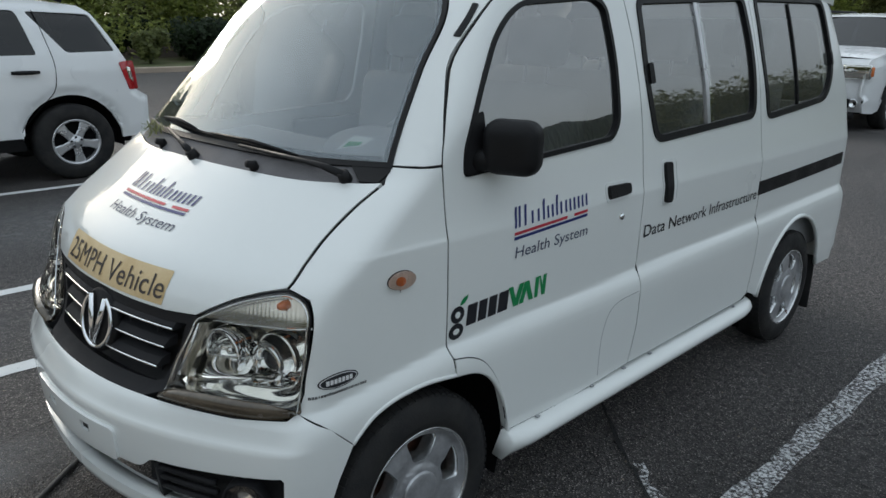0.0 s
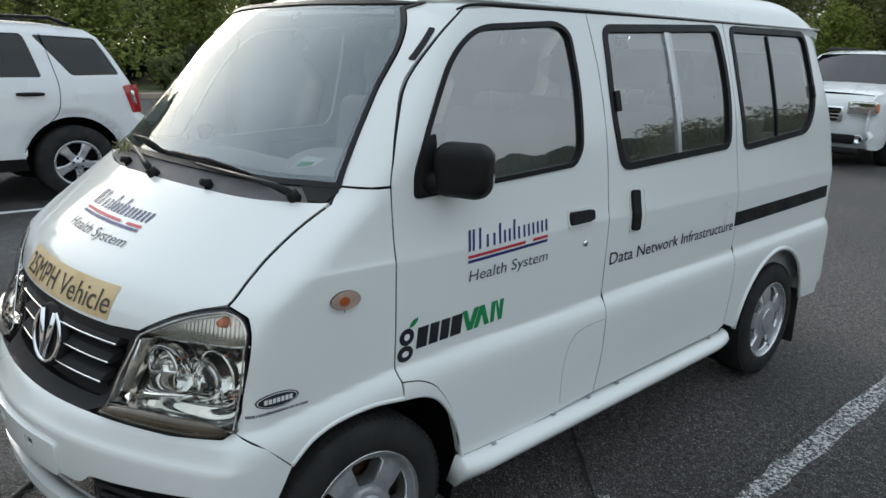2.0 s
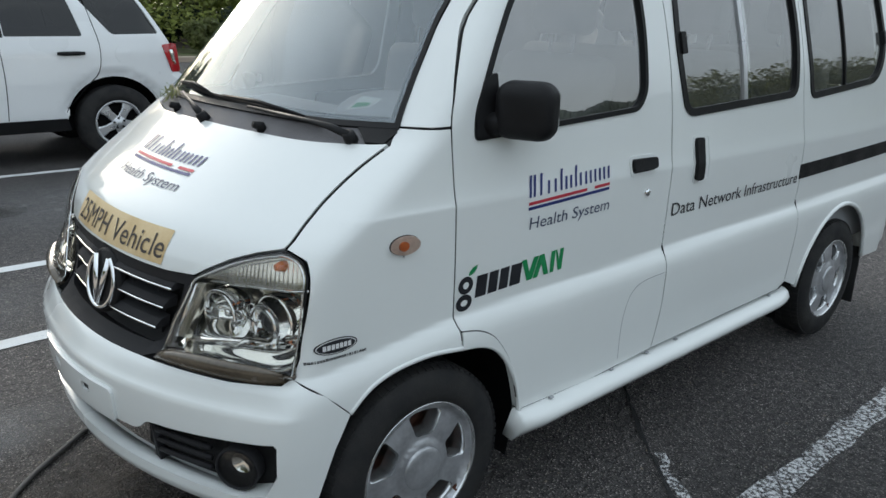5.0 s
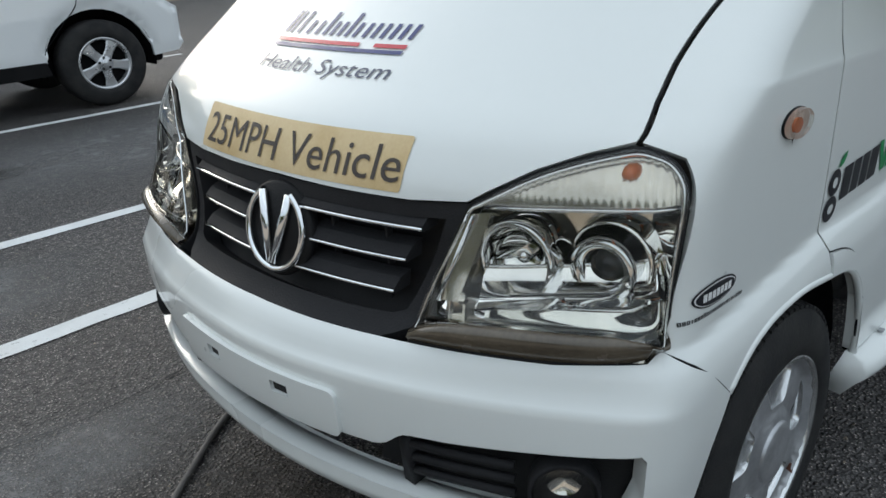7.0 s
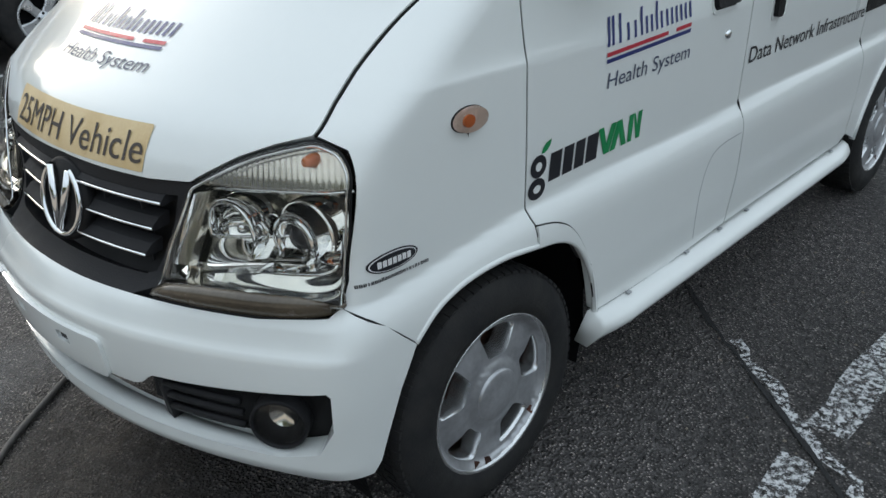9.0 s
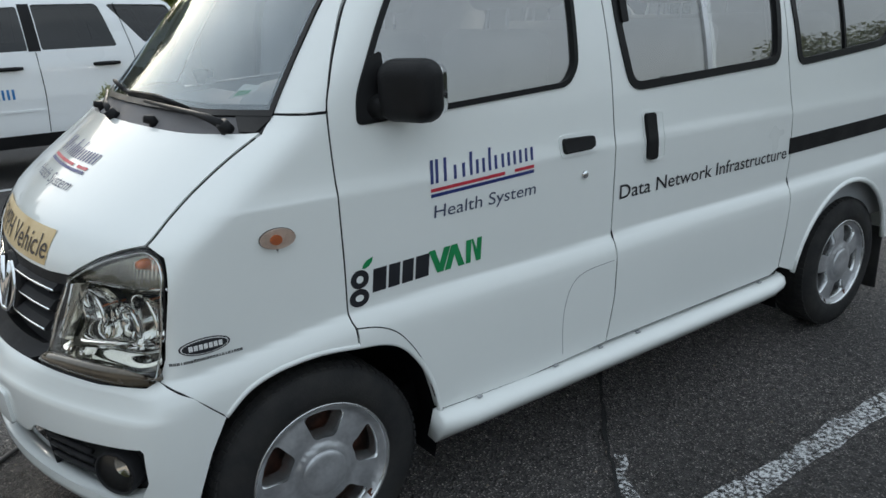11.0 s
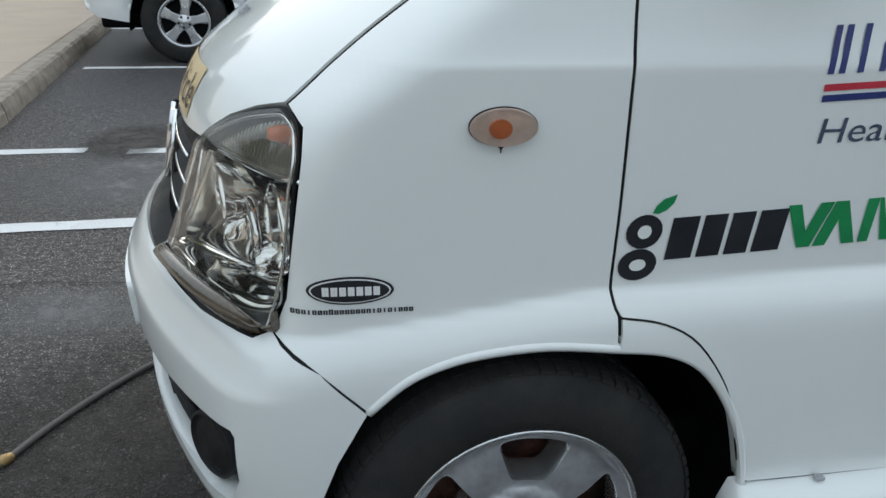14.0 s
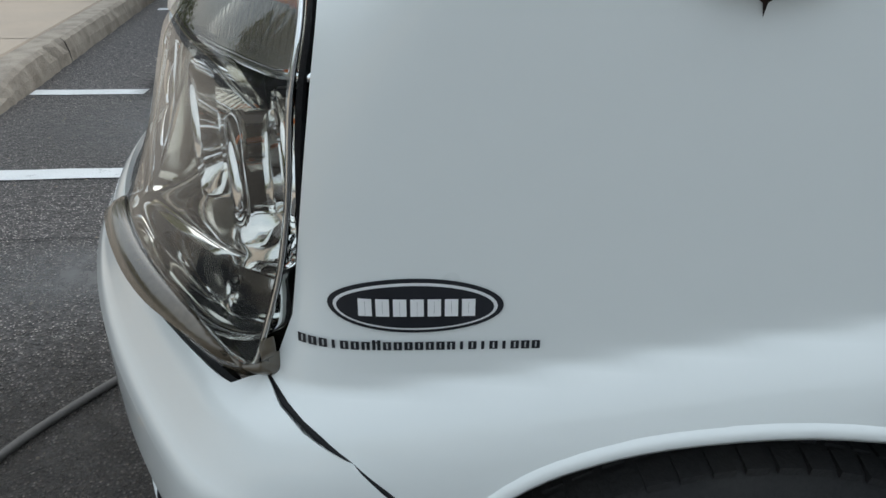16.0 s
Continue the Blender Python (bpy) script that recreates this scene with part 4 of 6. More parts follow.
part("roof_gutter", tube_bm([(.47, .52, 1.694)] + [(x, -y, z) for x, y, z in gut], .007, 8), WHITE, van)

# bumper, with its openings
HOLE_TOP = from_nose((0, .444), (-.15, .444), (-.295, .446), (-.325, .456), (-.36, .482), (-.43, .487), (-.52, .494), (-.62, .502), (-.698, .510))
HOLE_LOW = from_nose((-.704, .500), (-.700, .420), (-.672, .362), (-.60, .341), (-.45, .343), (-.28, .347), (-.15, .350), (0, .351))
hole_half = HOLE_TOP + HOLE_LOW
opening = hole_half + [(-a, z) for a, z in hole_half[::-1][1:-1]]
fog_hole = from_nose((-.31, .450), (-.36, .482), (-.52, .494), (-.698, .510), (-.704, .500), (-.672, .366), (-.60, .345), (-.29, .362))
fog_far = [(-a, z) for a, z in fog_hole][::-1]
TOP_EDGE = from_nose((0, .634), (-.16, .633), (-.30, .633), (-.43, .632), (-.565, .632), (-.675, .640))
LOW_EDGE = from_side((-.3240, .6525), (-.2640, .6075), (-.202, .542), (-.245, .46), (-.278, .37), (-.298, .310), (-.315, .285)) + from_nose((-.56, .290), (-.30, .298), (0, .300))
right_half = TOP_EDGE + LOW_EDGE
bump_out = right_half + [(-a, z) for a, z in right_half[::-1][1:-1]]
bumper = panel("front_bumper", grown(bump_out, -0.002), round_front, WHITE, van, [opening], 0.014, 0.055, 0.003)
for hole, sgn in ((fog_hole, 1), (fog_far, -1)):
    panel("opening_back", shrunk(hole, 1.12), round_front, BLACK, bumper, (), 0.04, 0, -0.055)
    edge = sgn * from_nose((-.335, .42))[0][0]
    P = round_front(np.array([(edge, .352), (edge, .455)]))
    part("opening_divider", tube_bm([Vector(P[0]) + Vector((.035, 0, 0)), Vector(P[1]) + Vector((.035, 0, 0))], .018, 4), GRILLE, bumper)
    for z in (.385, .415, .445):
        bar = [(sgn * a, z) for a in np.linspace(.40, .60, 7)]
        part("opening_slat", tube_bm(round_front(np.array(bar)) * np.array((.965, .965, 1)), .008, 6), GRILLE, bumper)
    c = round_front(np.array([(sgn * from_nose((-.592, .41))[0][0], .409)]))[0]
    aim = Matrix.Translation((c[0] + .03, c[1] * .985, c[2])) @ Matrix.Rotation(radians(-90 + sgn * 38), 4, "Z")
    fogl = part("fog_lamp", lathe_bm([(.058, -.02), (.058, .018), (.052, .022), (.050, .012), (.046, .0), (.02, -.022), (0, -.024)], 28, aim), GRILLE, bumper, "round fog lamp")
    part("reflector", lathe_bm([(.0505, .010), (.046, .0), (.03, -.014), (.0, -.02)], 28, aim), REFLECTOR, fogl)
    part("lens", lathe_bm([(.051, .016), (.03, .022), (0, .024)], 28, aim), LENS, fogl)
shelf_line = [(a, z) for a, z in HOLE_LOW[2:]]
shelf_line += [(-a, z) for a, z in shelf_line[::-1][1:]]
front = round_front(np.array(smooth_line(shelf_line, 4)))
vs = [tuple(q + np.array(d)) for d in ((0, 0, 0), (.012, 0, .003), (.042, 0, .004), (.044, 0, -.012)) for q in front]
n = len(front)
mesh_ob("lip_shelf", vs, [(k * n + i, (k + 1) * n + i, (k + 1) * n + i + 1, k * n + i + 1) for k in range(3) for i in range(n - 1)], WHITE, bumper)
for top in (HOLE_TOP[2:], [(-a, z) for a, z in HOLE_TOP[2:]]):
    part("opening_edge", tube_bm(round_front(np.array(smooth_line(top, 3))), .0032, 6), WHITE, bumper)
mount_holes = [[(a, b) for a, b in ((u, .488), (u + .048, .488), (u + .048, .512), (u, .512))] for u in (-.135, .092)]
mount = panel("plate_mount", rounded([(-.262, .440), (.262, .440), (.262, .535), (-.262, .535)], .02), round_front, WHITE, bumper, mount_holes, 0.02, 0.014, 0.012, "blank white number plate mount")
for h in mount_holes:
    panel("mount_hole", grown(h, 0.004), round_front, BLACK, mount, (), 0.03, 0, 0.005)
for height, r in ((.330, .0026), (.3245, .0014)):
    part("lip_bead", tube_bm(round_front(np.array([(a, height) for a in np.linspace(-.84, .84, 50)])), r, 6), WHITE if r > .002 else TRIM, bumper)

# grille
gr_half = [(0, .843), (-.16, .841), (-.30, .841), (-.398, .848), (-.372, .76), (-.330, .648), (-.29, .634), (-.2, .632), (0, .632)]
gr_out = gr_half + [(-y, z) for y, z in gr_half[::-1][1:-1]]
grille = panel("grille", to_nose(grown(gr_out, 0.002)), nose, GRILLE, van, [to_nose(grown(gr_out, -0.024))], 0.03, 0.04, -0.004, "dark grey plastic grille")
panel("grille_back", to_nose(grown(gr_out, -0.01)), nose, BLACK, grille, (), 0.05, 0, -0.05)
for z, wide in ((.803, .330), (.747, .300), (.693, .285)):
    for s in (-1, 1):
        ys = np.linspace(.055 if z > .7 else .0, wide, 9)
        P = nose(np.array([(s * y, z) for y in ys]))
        vs, fs = [], []
        for q in P:
            vs += [(q[0] + .012, q[1], q[2] + .018), (q[0] - .004, q[1], q[2] + .004), (q[0] - .004, q[1], q[2] - .006), (q[0] + .030, q[1], q[2] - .002), (q[0] + .035, q[1], q[2] + .026)]
        for i in range(len(P) - 1):
            fs += [(5 * i + j, 5 * i + (j + 1) % 5, 5 * i + 5 + (j + 1) % 5, 5 * i + 5 + j) for j in range(5)]
        sl = mesh_ob("grille_slat", vs, fs + [(0, 1, 2, 3, 4), tuple(5 * (len(P) - 1) + j for j in (4, 3, 2, 1, 0))], GRILLE, grille, "", False)
        part("chrome_strip", tube_bm([(q[0] - .006, q[1], q[2] - .001) for q in P], .0034, 6), CHROME, sl, "thin chrome strip")
for y in (-.24, -.12, .12, .24):
    q = nose(np.array([(-y, .74)]))[0]
    part("grille_rib", box_bm((.014, .006, .17), (q[0] + .03, y, .735), 0.001), GRILLE, grille)
em = nose(np.array([(0.0, .742)]))[0]
emblem_at = Matrix.Translation((em[0] - .010, -.008, .752)) @ Matrix.Rotation(radians(13), 4, "Y") @ Matrix.Rotation(radians(-90 + 8), 4, "Z") @ Matrix.Diagonal((1.14, 1, 1.12, 1))
emblem = part("emblem", lathe_bm([(.078, -.02), (.080, -.004), (.074, .002), (0, .002)], 40, emblem_at), BLACK, grille, "oval chrome badge on a black disc")
bm = bmesh.new()
for k in range(48):
    a = 2 * math.pi * k / 48
    ring = [bm.verts.new((((.064 + .0058 * math.cos(b)) * math.cos(a)), -.006 - .0075 * math.sin(b), (.068 + .0058 * math.cos(b)) * math.sin(a))) for b in (2 * math.pi * j / 10 for j in range(10))]
bm.verts.ensure_lookup_table()
for k in range(48):
    for j in range(10):
        bm.faces.new([bm.verts[i] for i in (k * 10 + j, k * 10 + (j + 1) % 10, ((k + 1) % 48) * 10 + (j + 1) % 10, ((k + 1) % 48) * 10 + j)])
gone = [v for v in bm.verts if v.co.z > .030 and abs(v.co.x) < .027]
bmesh.ops.delete(bm, geom=gone, context="VERTS")
bm.transform(emblem_at)
part("ring", bm, CHROME, emblem)
for s in (-1, 1):
    bm = tube_bm([(s * .031, -.010, .060), (s * .021, -.010, .012), (s * .003, -.010, -.058)], [.0075, .0085, .0065], 8, 0.7)
    bm.transform(emblem_at)
    part("stroke", bm, CHROME, emblem)

# headlamps
LAMP = from_nose((-.402, .8495), (-.49, .903), (-.55, .9265), (-.612, .9425)) + from_side((-.277, .928), (-.278, .895), (-.296, .76), (-.318, .651)) + from_nose((-.690, .637), (-.568, .6325), (-.340, .6335))


def headlamp(sgn):
    out = [(sgn * a, z) for a, z in rounded(LAMP, [.01, .05, .05, .02, .02, .03, .05, .02, .02, .08, .012])]
    if sgn < 0:
        out = out[::-1]
    lampo = panel("headlamp", grown(out, 0.002), round_front, BLACK, van, [grown(out, -0.004)], 0.02, 0.05, -0.003, "clear headlamp with chrome reflectors")
    a_side, a_in = from_side((-.300, .74))[0][0], from_nose((-.345, .64))[0][0]

    def bulge(uv):
        a = np.abs(uv[:, 0])
        up, off = np.clip((.94 - uv[:, 1]) / .26, 0, 1), np.clip((a_side + .004 - a) / .13, 0, 1)
        rise = up * up * (3 - 2 * up) * (1 - (1 - off) ** 3)
        low = np.clip((.83 - uv[:, 1]) / .17, 0, 1)
        lobe = np.sin(math.pi * np.clip((a - a_in) / (a_side + .02 - a_in), 0, 1)) ** .8 * low * low * (3 - 2 * low)
        inner = np.clip((a - a_in + .012) / .10, 0, 1)
        out = slopes(round_front, uv) * (.004 + .027 * rise * inner * (2 - inner) + .014 * lobe)[:, None]
        out[:, 2] += .008 * lobe
        return round_front(uv) + out
    lens = panel("lens", grown(out, -0.003), bulge, LENS, lampo, (), 0.011, 0.0, 0.0)
    lens.visible_shadow = False
    turn = lambda pts: [(sgn * a, z) for a, z in pts][::1 if sgn > 0 else -1]
    rim_line = np.array(smooth_line([(sgn * a, z) for a, z in from_nose((-.342, .6362), (-.40, .6356), (-.48, .6356), (-.568, .6362), (-.63, .639), (-.672, .645)) + from_side((-.3175, .656), (-.3145, .672))], 5))
    n, up = len(rim_line), np.array((0, 1.0))
    strip = [*(round_front(rim_line) + np.array((0, 0, -.004)))]
    for dz, off in ((-.002, .0012), (.002, .0020), (.0050, .0012), (.0068, -.010)):
        q = rim_line + up * dz
        strip += [*(bulge(q) + slopes(round_front, q) * off)]
    mesh_ob("lens_edge", strip, [(k * n + i, k * n + i + 1, (k + 1) * n + i + 1, (k + 1) * n + i) for k in range(4) for i in range(n - 1)], YELLOWED, lens, "yellowed lower edge of the lens")
    panel("housing", grown(out, 0.0), round_front, SMOKED, lampo, (), 0.03, 0, -0.072)
    # smooth plate beside the grille, close behind the lens
    panel("inner_plate", turn(from_nose((-.350, .690), (-.372, .770), (-.402, .836), (-.436, .842), (-.424, .800), (-.408, .745), (-.398, .690))), bulge, SMOKED, lampo, (), 0.012, 0.02, -0.022)

    # fluted turn lamp over a thin divider
    def flutes(uv):
        a = np.abs(uv[:, 0])
        return round_front(uv) - slopes(round_front, uv) * (.020 + .0005 * np.sin(a * 480))[:, None]
    panel("turn_lamp", turn(from_nose((-.408, .849), (-.49, .899), (-.55, .9225), (-.612, .9385)) + from_side((-.2795, .925), (-.281, .895), (-.2865, .860)) + from_nose((-.62, .856), (-.52, .846), (-.43, .843))), flutes, SMOKED, lampo, (), 0.004, 0.012)
    line = np.array(dense(grown(out, -0.0085), .015))
    ring = [Vector(q) for q in bulge(line) - slopes(round_front, line) * .006]
    part("chrome_line", tube_bm(ring + ring[:1], .0026, 6), CHROME, lampo)
    wall = np.array(smooth_line([(sgn * a, z) for a, z in from_side((-.2835, .870), (-.289, .82), (-.2965, .76), (-.305, .705))], 4))
    vs, k = [], len(wall)
    for f in (0, .3, .65, 1):
        q = wall - np.array((sgn * .055 * f * f, 0))
        vs += [*(round_front(q) - slopes(round_front, q) * (.006 + .062 * f))]
    mesh_ob("side_reflector", vs, [(j * k + i, j * k + i + 1, (j + 1) * k + i + 1, (j + 1) * k + i) for j in range(3) for i in range(k - 1)], REFLECTOR, lampo)
    div = round_front(np.array([(sgn * a, z) for a, z in from_nose((-.418, .843), (-.47, .846), (-.54, .850), (-.60, .853), (-.65, .856)) + from_side((-.289, .862))]))
    part("divider", tube_bm([Vector(q) + Vector((.012, 0, 0)) for q in div], .0035, 6), CHROME, lampo)

    # concave chrome reflector that sweeps under the bowls and round to the flank
    edge = np.array(dense(smooth_line([(sgn * a, z) for a, z in from_nose((-.352, .664), (-.40, .655), (-.50, .653), (-.60, .655), (-.655, .660)) + from_side((-.3125, .682), (-.3060, .725))], 6), .012)[:-8])
    nrm, rows = slopes(round_front, edge), 9
    along = np.linspace(0, 1, len(edge))
    vs = []
    for k in range(rows):
        f = k / (rows - 1)
        q = np.stack((edge[:, 0], edge[:, 1] + (.050 + .03 * along ** 3) * f ** 1.9), 1)
        vs += [*(bulge(q) - nrm * (.008 + .060 * f - .018 * f * f))]
    n = len(edge)
    mesh_ob("lower_reflector", vs, [(k * n + i, k * n + i + 1, (k + 1) * n + i + 1, (k + 1) * n + i) for k in range(rows - 1) for i in range(n - 1)], REFLECTOR, lampo)
    part("reflector_rim", tube_bm([Vector(q) for q in vs[-n:]], .0035, 6), CHROME, lampo)

    def place(x, y, z):
        return (x, sgn * y, z)
    # faceted lenses of the side lamp below the bowls
    for k in range(5):
        f = k / 4
        c = Matrix.Translation(place(-.400 + .062 * f, -.470 - .125 * f, .672 + .004 * f)) @ Matrix.Rotation(radians(-90 + sgn * 24), 4, "Z")
        part("side_lamp_facet", lathe_bm([(.019, .0), (.017, .006), (.009, .001), (0, -.003)], 7, c), REFLECTOR, lampo, smooth=False)
    part("corner_trim", tube_bm([place(-.470, -.366, .694), place(-.447, -.384, .752), place(-.424, -.410, .832)], [.006, .005, .004], 6), CHROME, lampo)
    part("amber_bulb", tube_bm([place(-.262, -.600, .902), place(-.300, -.606, .905), place(-.316, -.609, .906)], [.012, .0125, .008], 12), AMBER, lampo, "amber indicator bulb")
    for (x, y, z), r, proj in ((place(-.392, -.470, .764), .060, False), (place(-.322, -.588, .764), .060, True)):
        aim = Matrix.Translation((x, y, z)) @ Matrix.Rotation(radians(-90 + sgn * 10), 4, "Z")
        bowl = part("reflector_bowl", lathe_bm([(r + .008, -.050), (r + .007, -.010), (r + .004, -.004), (r, -.006), (r * .94, -.018), (r * .72, -.036), (r * .3, -.048), (0, -.050)], 40, aim), REFLECTOR, lampo)
        if proj:
            part("projector_barrel", lathe_bm([(.050, -.040), (.050, .016), (.052, .018), (.052, .026), (.048, .031), (.040, .032), (.032, .025), (.029, .010), (.028, .004)], 40, aim), CHROME, bowl)
            part("projector_lens", lathe_bm([(.029, .006), (.022, .016), (.011, .022), (0, .024)], 28, aim), FRIT, bowl, "dark round projector lens")
        else:
            part("bowl_ring", lathe_bm([(r + .007, -.030), (r + .007, .004), (r + .005, .010), (r, .012), (r - .005, .009), (r - .006, -.012)], 40, aim), CHROME, bowl)
            part("bulb_cap", lathe_bm([(.012, -.045), (.012, -.016), (.008, -.010), (0, -.008)], 16, aim), CHROME, bowl)


headlamp(1)
headlamp(-1)

# indicator repeater
panel("indicator", ellipse(-.026, .935, .0440, .0250), near_side, SEAL, van, (), 0.015, 0.006, 0.003, "oval side indicator with rust below")
panel("indicator_lens", ellipse(-.026, .935, .042, .023), near_side, LENS, van, (), 0.012, 0.006, 0.012).parent = van
panel("indicator_body", ellipse(-.026, .935, .043, .024), near_side, PALEAMBER, van, (), 0.015, 0, 0.0045)
panel("indicator_bulb", ellipse(-.030, .933, .0145, .0120), near_side, AMBER, van, (), 0.01, 0.006, 0.009)
decal("rust_streak", [[(-.034, .9105), (-.020, .911), (-.026, .907), (-.0275, .899), (-.029, .907)]], near_side, RUST, van)

# side skirt
def skirt_section(x):
    f = 1.0 if .47 < x < 1.95 else (max(0, (x - .375) / .095) if x < 1 else max(0, (2.06 - x) / .11))
    f = min(1, f) ** .6
    return [(-.735, .352), (-.755, .348), (-.772 - .018 * f, .338), (-.780 - .028 * f, .318), (-.776 - .022 * f, .296), (-.765, .262 + .02 * (1 - f)), (-.74, .245), (-.70, .25)]


xs = [.375, .39, .41, .44, .48] + list(np.linspace(.55, 1.9, 14)) + [1.95, 1.99, 2.02, 2.045, 2.06]
vs = [(x, y, z + .010 * (x - .4)) for x in xs for y, z in skirt_section(x)]
fs = [(8 * i + j, 8 * i + j + 1, 8 * i + 9 + j, 8 * i + 8 + j) for i in range(len(xs) - 1) for j in range(7)]
fs += [tuple(range(7, -1, -1)), tuple(8 * (len(xs) - 1) + j for j in range(8))]
skirt = mesh_ob("side_skirt", vs, [f[::-1] for f in fs], WHITE, van)
for x in (.52, .82, 1.02, 1.2, 1.9):
    part("skirt_clip", box_bm((.016, .012, .006), (x, -.763, .352 + .010 * (x - .4)), .002), TRIM, skirt)
mesh_ob("far_skirt", [(x, -y, z) for x, y, z in vs], fs, WHITE, van)

# rear bumper, tail lamp, mud flap
part("rear_bumper", box_bm((.30, 1.42, .20), (3.17, 0, .42), .05, 4), WHITE, van)
part("mud_flap", box_bm((.008, .17, .30), (2.915, -.655, .235), .003), RUBBER, van)
part("mud_flap", box_bm((.008, .17, .30), (2.915, .655, .235), .003), RUBBER, van)

# underbody and wheel wells
part("underbody", box_bm((3.4, 1.15, .10), (1.35, 0, .30), .02), LINER, van)
for cx in (.0, 2.55):
    for s in (-1, 1):
        bm = bmesh.new()
        pr = []
        for k in range(15):
            a = radians(-20 + 220 * k / 14)
            r = .405 if cx < 1 else .385
            xx, zz = cx + (.02 if cx < 1 else -.03) + r * math.cos(a), .30 + r * math.sin(a)
            if cx < 1 and math.cos(a) < 0:
                xx = cx + .02 + .345 * math.cos(a)
                zz = .30 + .345 * math.sin(a)
            pr.append((bm.verts.new((xx, s * .692, zz)), bm.verts.new((xx, s * .42, zz))))
        for (a, b), (c, d) in zip(pr, pr[1:]):
            bm.faces.new((a, c, d, b))
        bm.faces.new([q[1] for q in pr])
        part("wheel_well", bm, LINER, van)

# mirror
mir = new("door_mirror")
mir.parent = van
mir["label"] = "black plastic door mirror"
bm = box_bm((.106, .160, .148), (0, 0, 0), .042, 5)
for v in bm.verts:
    if v.co.x > 0:
        v.co.y *= 1.03
        v.co.z *= 1.02
    else:
        v.co.x *= .8
bm.transform(Matrix.Translation((.320, -.780, 1.243)) @ Matrix.Rotation(radians(22), 4, "Z"))
part("shell", bm, BLACK, mir)
part("stalk", tube_bm([(.270, -.69, 1.200), (.29, -.72, 1.208), (.312, -.75, 1.22)], [.035, .032, .03], 10), BLACK, mir)
part("mirror_glass", box_bm((.006, .138, .120), (0, 0, 0), .02, 3, None), CHROME, mir).matrix_local = Matrix.Translation((.359, -.765, 1.243)) @ Matrix.Rotation(radians(22), 4, "Z")
far_mir = new("door_mirror")
far_mir.parent = van
bm = box_bm((.115, .175, .160), (0, 0, 0), .045, 5)
bm.transform(Matrix.Translation((.345, .782, 1.254)) @ Matrix.Rotation(radians(-22), 4, "Z"))
part("shell", bm, BLACK, far_mir)
part("stalk", tube_bm([(.285, .69, 1.205), (.335, .75, 1.23)], .033, 10), BLACK, far_mir)


# wheels
def dish(uv):
    r = np.hypot(uv[:, 0], uv[:, 1])
    out = np.interp(r, [0, .05, .07, .085, .12, .165, .172, .182, .190], [.012, .012, .010, .002, .004, -.004, .000, .010, .012])
    return np.stack((uv[:, 0], -out, uv[:, 1]), 1)


